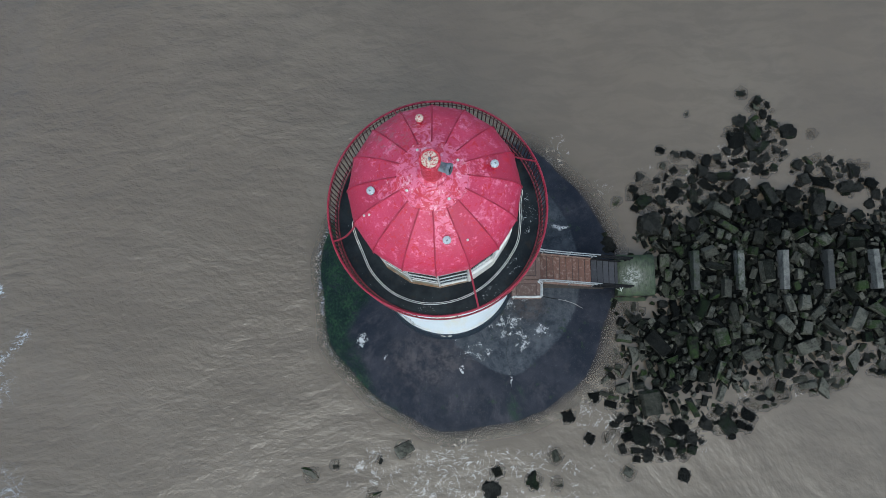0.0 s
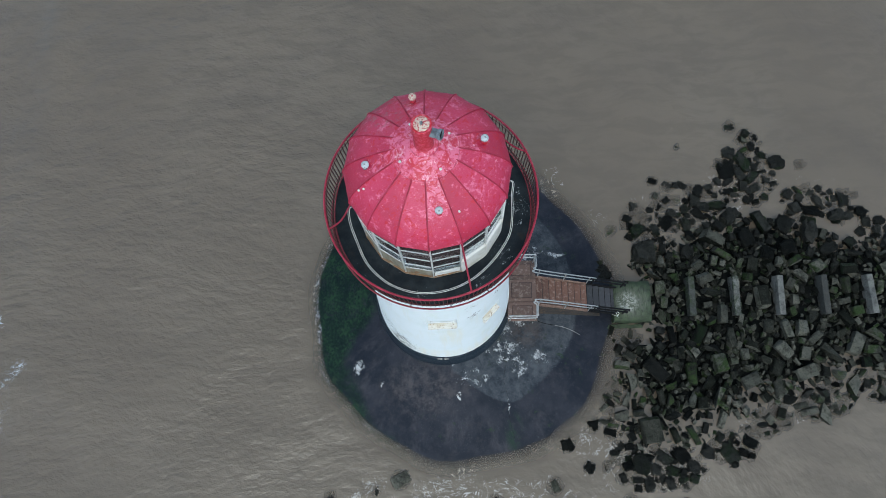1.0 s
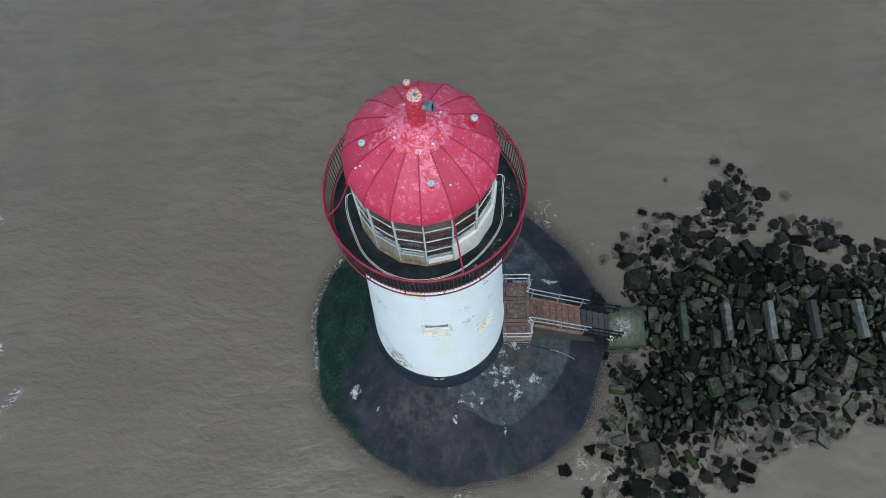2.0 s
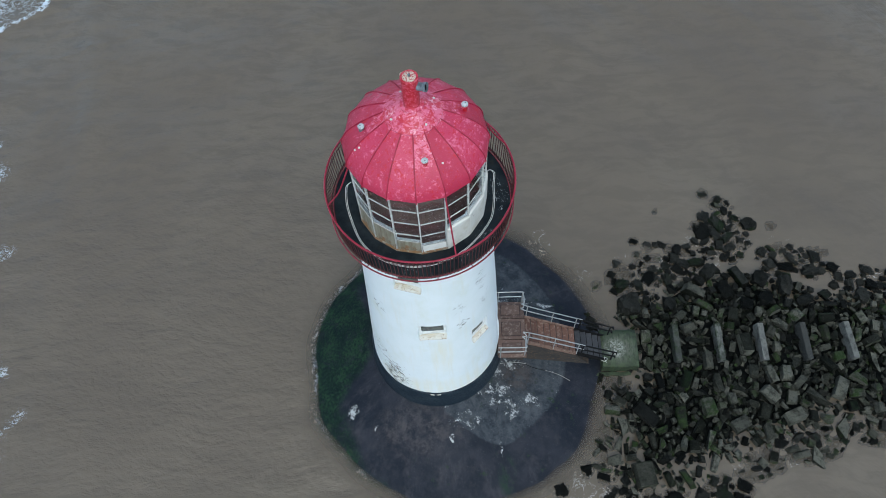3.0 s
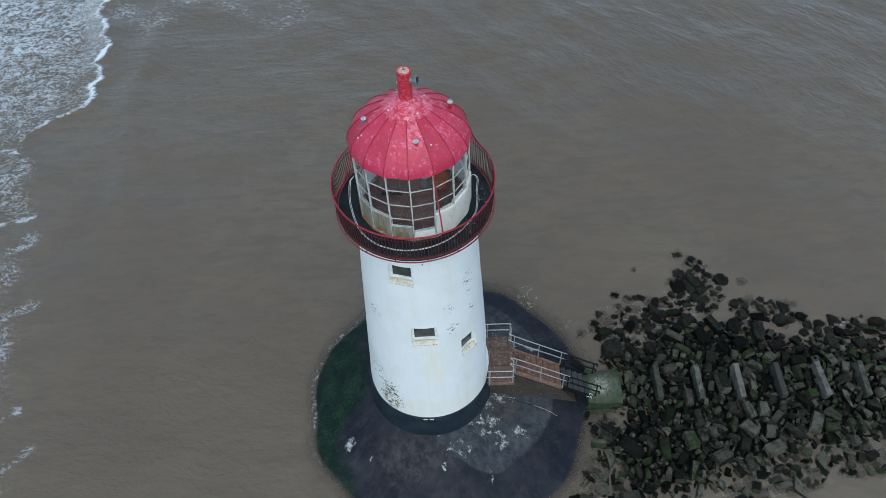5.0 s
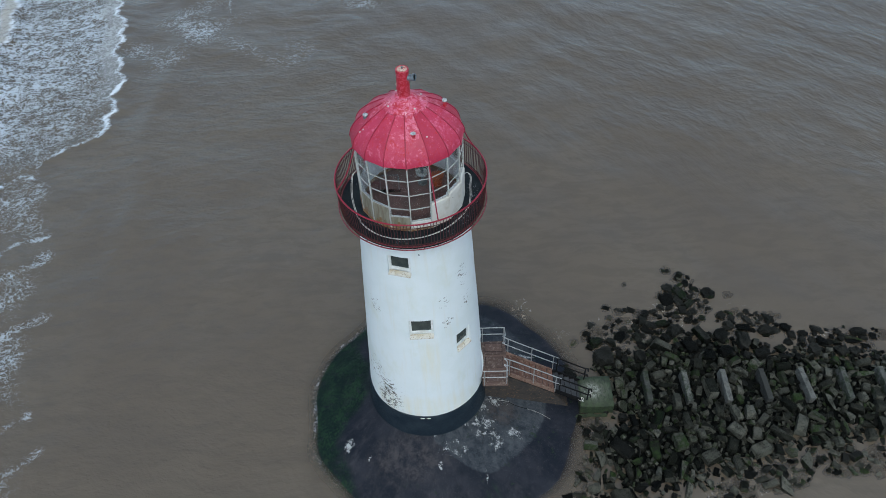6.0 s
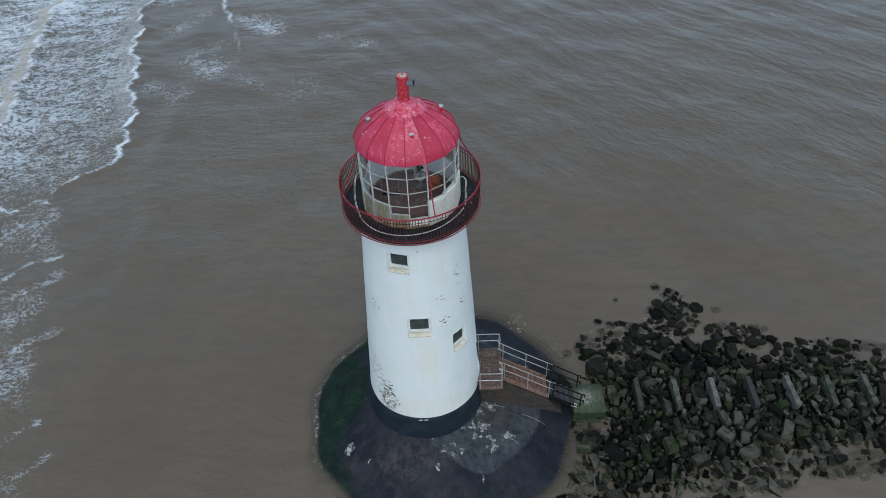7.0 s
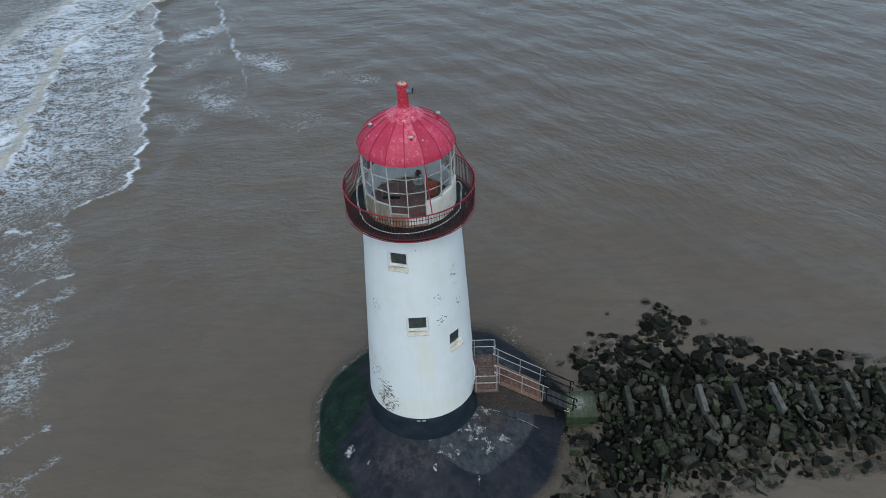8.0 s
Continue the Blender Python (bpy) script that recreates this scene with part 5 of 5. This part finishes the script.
def block_mesh(seed, size, rough):
    """A quarried block with broken corners."""
    rnd = random.Random(seed)
    own = bmesh.new()
    sx, sy, sz = size
    vs = []
    for z in (-1, 1):
        for y in (-1, 1):
            for x in (-1, 1):
                t = 0.88 if z > 0 else 1.0
                vs.append(own.verts.new((sx * t * x * rnd.uniform(1 - rough, 1), sy * t * y * rnd.uniform(1 - rough, 1), sz * z * rnd.uniform(1 - rough * 0.6, 1))))
    for f in ((0, 2, 3, 1), (4, 5, 7, 6), (0, 1, 5, 4), (2, 6, 7, 3), (0, 4, 6, 2), (1, 3, 7, 5)):
        own.faces.new([vs[i] for i in f])
    bmesh.ops.bevel(own, geom=list(own.edges), offset=min(size) * rnd.uniform(0.10, 0.2), segments=1, affect="EDGES", profile=0.5)
    for v in own.verts:
        v.co += Vector((rnd.uniform(-1, 1), rnd.uniform(-1, 1), rnd.uniform(-1, 1))) * min(size) * 0.13
    bmesh.ops.recalc_face_normals(own, faces=own.faces)
    return own


def shard_mesh(seed, size):
    """An angular broken stone."""
    rnd = random.Random(seed)
    own = bmesh.new()
    for k in range(13):
        v = Vector((rnd.uniform(-1, 1), rnd.uniform(-1, 1), rnd.uniform(-1, 1)))
        m = max(abs(v.x), abs(v.y), abs(v.z))
        v = v / m * rnd.uniform(0.82, 1.0)
        own.verts.new((v.x * size[0], v.y * size[1], v.z * size[2]))
    bmesh.ops.convex_hull(own, input=list(own.verts))
    bmesh.ops.delete(own, geom=[v for v in own.verts if not v.link_faces], context="VERTS")
    bmesh.ops.dissolve_limit(own, angle_limit=radians(12), verts=list(own.verts), edges=list(own.edges))
    bmesh.ops.recalc_face_normals(own, faces=own.faces)
    return own


def lump_mesh(seed, size, detail=3):
    """A weed-grown boulder: knobbly and shaggy."""
    rnd = random.Random(seed)
    own = bmesh.new()
    bmesh.ops.create_icosphere(own, subdivisions=detail, radius=1.0)
    o = Vector((rnd.uniform(0, 50), rnd.uniform(0, 50), rnd.uniform(0, 50)))
    for v in own.verts:
        c = v.co.copy()
        q = Vector((max(min(c.x, 0.74), -0.74), max(min(c.y, 0.74), -0.74), max(min(c.z, 0.66), -0.66)))
        k = 1.0 + 0.30 * noise.noise(q * 1.4 + o) + 0.24 * noise.noise(q * 3.6 + o) + 0.26 * noise.noise(q * 8.0 + o) + 0.16 * noise.noise(q * 15.0 + o)
        v.co = Vector((q.x * size[0], q.y * size[1], q.z * size[2])) * k * 1.3
    return own


def variants(name, material, makers):
    out = []
    for bm in makers:
        me = bpy.data.meshes.new(name)
        bm.to_mesh(me)
        bm.free()
        me.materials.append(material)
        me.polygons.foreach_set("use_smooth", [True] * len(me.polygons))
        me.set_sharp_from_angle(angle=radians(48))
        out.append(me)
    return out


rnd = random.Random(11)
SHAPES = [(0.42, 0.20, 0.18), (0.32, 0.22, 0.16), (0.27, 0.20, 0.16), (0.50, 0.18, 0.17), (0.24, 0.20, 0.15), (0.36, 0.25, 0.14), (0.34, 0.14, 0.14), (0.42, 0.26, 0.18)]
stones = variants("stone", STONE, [block_mesh(100 + k, SHAPES[k % 8], 0.30) for k in range(16)] + [shard_mesh(150 + k, SHAPES[k % 8]) for k in range(14)])
blackish = variants("stone", WEEDROCK, [block_mesh(300 + k, SHAPES[k], 0.36) for k in range(6)] + [shard_mesh(350 + k, SHAPES[k]) for k in range(8)])
weedy = variants("weedy_stone", WEEDROCK, [lump_mesh(200 + k, z) for k, z in enumerate(((0.36, 0.24, 0.20), (0.28, 0.22, 0.18), (0.40, 0.20, 0.18), (0.24, 0.22, 0.16), (0.32, 0.28, 0.18), (0.22, 0.16, 0.15)))])
BEAMS_X = (10.05, 11.85, 13.62, 15.42, 17.28, 19.09, 20.88, 22.6, 24.4)


# sheet under the stones, coloured as the shade in their gaps
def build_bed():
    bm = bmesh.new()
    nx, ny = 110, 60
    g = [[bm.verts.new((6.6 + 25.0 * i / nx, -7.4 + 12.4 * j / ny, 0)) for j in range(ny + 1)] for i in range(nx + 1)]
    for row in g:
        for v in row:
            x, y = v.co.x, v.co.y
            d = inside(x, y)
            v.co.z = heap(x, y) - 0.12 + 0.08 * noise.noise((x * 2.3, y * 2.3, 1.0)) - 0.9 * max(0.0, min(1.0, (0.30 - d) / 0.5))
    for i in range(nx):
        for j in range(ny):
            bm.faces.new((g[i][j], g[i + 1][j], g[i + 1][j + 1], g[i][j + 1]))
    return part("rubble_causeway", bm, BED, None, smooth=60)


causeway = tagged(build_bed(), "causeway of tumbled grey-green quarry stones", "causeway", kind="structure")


LAID = collections.defaultdict(list)


def fits(x, y, hx, hy, turn):
    """Keeps the footprint, a turned rectangle, if it overlaps none laid before."""
    ca, sa = math.cos(radians(turn)), math.sin(radians(turn))
    gx, gy = int(x // 1.3), int(y // 1.3)
    for i in (gx - 1, gx, gx + 1):
        for j in (gy - 1, gy, gy + 1):
            for x2, y2, hx2, hy2, ca2, sa2 in LAID[i, j]:
                dx, dy = x2 - x, y2 - y
                c, k = abs(ca * ca2 + sa * sa2), abs(sa * ca2 - ca * sa2)
                if abs(dx * ca + dy * sa) < hx + hx2 * c + hy2 * k and abs(dy * ca - dx * sa) < hy + hx2 * k + hy2 * c and abs(dx * ca2 + dy * sa2) < hx2 + hx * c + hy * k and abs(dy * ca2 - dx * sa2) < hy2 + hx * k + hy * c:
                    return False
    LAID[gx, gy].append((x, y, hx, hy, ca, sa))
    return True


# stones that stand out: place, half-sizes, turn, height, and what they are
MARKS = [
    (8.32, 2.05, 0.42, 0.44, 0.34, 8, 0.36, 1), (8.12, -5.20, 0.44, 0.54, 0.26, 8, 0.40, 0), (14.35, 6.0, 0.30, 0.28, 0.24, 0, 0.26, 1),
    (8.45, -2.85, 0.30, 0.62, 0.26, 40, 0.40, 2), (12.95, 0.05, 0.26, 0.52, 0.24, 4, 0.66, 0), (14.4, -3.0, 0.46, 0.30, 0.22, 20, 0.45, 0),
    (11.0, -2.6, 0.28, 0.42, 0.22, 12, 0.55, 0), (16.5, -1.9, 0.26, 0.52, 0.22, -28, 0.55, 0), (11.25, 2.6, 0.24, 0.52, 0.22, 62, 0.50, 0),
    (13.35, 3.3, 0.20, 0.58, 0.20, 28, 0.45, 2), (9.85, -3.0, 0.22, 0.48, 0.20, 2, 0.5, 0), (12.2, -3.3, 0.42, 0.30, 0.22, 24, 0.45, 0),
    ]
picked, rest, wet = [], [], []
for x in BEAMS_X:
    fits(x, 0.11, 0.25, 0.92, 0)
for k, (x, y, a, b, c, turn, z, sort) in enumerate(MARKS):
    me = variants("stone", (STONE, WEEDROCK, WEEDROCK)[sort], [lump_mesh(500 + k, (a, b, c)) if sort == 1 else block_mesh(500 + k, (a, b, c), 0.16)])[0]
    picked.append((me, pose(x, y, z, rnd.uniform(-8, 8), rnd.uniform(-8, 8), turn)))
    fits(x, y, a, b, turn)


def lay(x, y, size, z, me, tilt=12.0, turn=None):
    if turn is None:
        turn = rnd.gauss(80, 36) if rnd.random() < 0.6 else rnd.uniform(0, 360)
    return (me, pose(x, y, z, rnd.gauss(0, tilt), rnd.gauss(0, tilt), turn) @ Matrix.Diagonal((size * rnd.uniform(0.8, 1.2), size * rnd.uniform(0.8, 1.2), size * rnd.uniform(0.8, 1.3), 1)))


def is_weedy(x, y):
    d = inside(x, y)
    edge = y > 1.8 + 0.9 * noise.noise((x * 0.5, 3, 3))
    return rnd.random() < (0.85 if edge else 0.30 if d < 0.7 else 0.40 if x < 10.8 and y < -1.4 else 0.03 if abs(y) < 1.6 else 0.10)


# the packed heap: large stones first, then whatever fits between
for trial in range(34000):
    x, y = rnd.uniform(7.0, 31.0), rnd.uniform(-7.0, 4.6)
    if inside(x, y) < 0.0 or abs(x - 7.6) < 0.88 and abs(y + 0.1) < 1.0:
        continue
    size = rnd.uniform(0.85, 1.2) if trial < 1300 else rnd.uniform(0.65, 0.9) if trial < 7000 else rnd.uniform(0.42, 0.62) if trial < 20000 else rnd.uniform(0.26, 0.40)
    turn = rnd.gauss(80, 30) if rnd.random() < 0.55 else rnd.uniform(0, 180)
    weed = is_weedy(x, y)
    shaggy = weed and y > 1.0 and rnd.random() < 0.8
    kind = rnd.randrange(6) if shaggy else rnd.randrange(14) if weed else rnd.randrange(30)
    me = weedy[kind] if shaggy else blackish[kind] if weed else stones[kind]
    hx, hy = (max(abs(v.co[i]) for v in me.vertices) * size for i in (0, 1))
    if not fits(x, y, hx * 0.93, hy * 0.93, turn):
        continue
    item = (me, pose(x, y, heap(x, y) + 0.02 + 0.09 * size, rnd.gauss(0, 7), rnd.gauss(0, 7), turn) @ Matrix.Diagonal((size, size, size * rnd.uniform(0.9, 1.3), 1)))
    (picked if x < 17.0 and size > 0.6 and len(picked) < 284 else rest).append(item)
# an under-layer that shows in the gaps
for k in range(3000):
    x, y = rnd.uniform(7.0, 26.0), rnd.uniform(-7.0, 4.6)
    if inside(x, y) > -0.1:
        rest.append(lay(x, y, rnd.uniform(0.4, 0.7), heap(x, y) - 0.07, rnd.choice(stones if rnd.random() < 0.55 else blackish), 18.0))
# loose clusters off its edges, awash
CLUSTERS = ((13.0, 5.5, 1.0, 1.0, 34, 1), (13.2, 6.9, 0.5, 0.5, 5, 1), (8.7, 3.3, 0.9, 0.8, 20, 1), (10.0, 4.1, 1.0, 0.8, 14, 1), (11.2, 3.9, 0.8, 0.8, 14, 1), (15.4, 4.2, 0.8, 0.6, 14, 1), (16.8, 4.0, 0.8, 0.6, 8, 1), (20.3, 3.0, 2.2, 0.5, 16, 1), (25, 2.5, 1.6, 0.4, 8, 1), (8.2, -6.5, 1.5, 0.8, 28, 1), (6.9, -4.4, 0.5, 1.0, 12, 0), (10.9, -5.9, 1.0, 0.5, 18, 1), (14.3, -4.2, 1.4, 0.5, 18, 0), (12.6, -4.9, 0.8, 0.4, 12, 0), (18.5, -3.5, 3.0, 0.5, 22, 0), (7.4, -1.9, 0.5, 0.5, 10, 0))
for cx, cy, rx, ry, count, weed in CLUSTERS:
    for k in range(count * 9):
        a, q = rnd.uniform(0, 2 * math.pi), rnd.random() ** 0.6
        x, y = cx + 1.3 * rx * q * math.cos(a), cy + 1.3 * ry * q * math.sin(a)
        size = (rnd.uniform(0.7, 1.15) if k < count * 3 else rnd.uniform(0.4, 0.75)) * (1.1 - 0.35 * q)
        kind = weedy if weed and rnd.random() < 0.85 else blackish if rnd.random() < (0.8 if weed else 0.35) else stones
        me = rnd.choice(kind)
        turn = rnd.uniform(0, 180)
        hx, hy = (max(abs(v.co[i]) for v in me.vertices) * size for i in (0, 1))
        if not fits(x, y, hx * 0.64, hy * 0.64, turn):
            continue
        sunk = rnd.uniform(-0.12, 0.09) - 0.03 * q
        rest.append(lay(x, y, size, WL + sunk, me, 10.0, turn))
        wet.append((x, y, 0.34 * size))
while len(picked) < 298:
    k = next(i for i, (me, m) in enumerate(rest) if me.materials[0] is STONE and m.translation.x < 16)
    picked.append(rest.pop(k))
for me, m in picked:
    ob = new(me.name.split(".")[0], me)
    ob.parent = causeway
    ob.matrix_basis = m


def joined(name, items, material, parent, label):
    """Many pieces in one mesh."""
    verts, faces, base = [], [], 0
    for me, m in items:
        verts += [tuple(m @ v.co) for v in me.vertices]
        faces += [tuple(base + i for i in p.vertices) for p in me.polygons]
        base = len(verts)
    out = bpy.data.meshes.new(name)
    out.from_pydata(verts, [], faces)
    out.materials.append(material)
    out.polygons.foreach_set("use_smooth", [True] * len(out.polygons))
    out.set_sharp_from_angle(angle=radians(48))
    ob = new(name, out)
    ob.parent = parent
    return tagged(ob, label, "rubble", kind="stuff")


joined("loose_rubble", [p for p in rest if p[0].materials[0] is STONE], STONE, None, "smaller grey-green rubble filling the gaps of the causeway")
joined("weedy_rubble", [p for p in rest if p[0].materials[0] is WEEDROCK], WEEDROCK, None, "black weed-covered rubble lying along the waterline")

# ---- lone boulders in the shallows ----
for k, (x, y, s) in enumerate(((-5.52, -7.96, 0.8), (-4.57, -7.58, 0.6), (-1.82, -6.98, 0.95), (-2.8, -7.41, 0.4), (4.23, -7.28, 0.8), (4.79, -5.74, 0.7), (1.9, -7.86, 0.8), (1.66, -8.58, 0.9), (4.25, -8.3, 0.7), (3.35, -8.19, 0.9), (-3.06, -8.72, 0.7), (9.0, 5.29, 0.6), (10.21, 6.84, 0.4), (15.37, 5.9, 0.6), (13.21, 7.13, 1.0), (12.58, 7.75, 0.7), (7.06, 3.09, 0.6), (16.26, -3.94, 0.5), (15.32, -4.42, 0.6), (5.85, -4.98, 0.7), (6.47, -3.88, 0.6), (6.6, 1.25, 0.9), (6.3, 1.65, 0.7), (6.35, -1.25, 0.9), (6.75, -1.3, 0.6), (5.6, -6.6, 0.6), (7.1, -7.9, 0.8), (9.3, -8.0, 0.6))):
    ob = new("boulder", rnd.choice(weedy if k % 2 else stones))
    tagged(ob, "dark wet boulder half sunk in the brown water", "boulder", "boulders in the shallows")
    ob.matrix_basis = pose(x, y, WL - 0.07, rnd.uniform(-15, 15), rnd.uniform(-15, 15), rnd.uniform(0, 360)) @ Matrix.Diagonal((1.3 * s, 1.3 * s, s, 1))
    wet.append((x, y, 0.42 * s))

build_water(wet)
bm = bmesh.new()
grid = [[bm.verts.new((-12 + 2.0 * i, -12 + 2.0 * j, -0.55 + 0.08 * noise.noise((i * 0.7, j * 0.7, 5.0)))) for j in range(13)] for i in range(24)]
for i in range(23):
    for j in range(12):
        bm.faces.new((grid[i][j], grid[i + 1][j], grid[i + 1][j + 1], grid[i][j + 1]))
tagged(part("seabed", bm, SILT, None, smooth=60), "brown silt under the shallow water", "seabed", kind="structure")
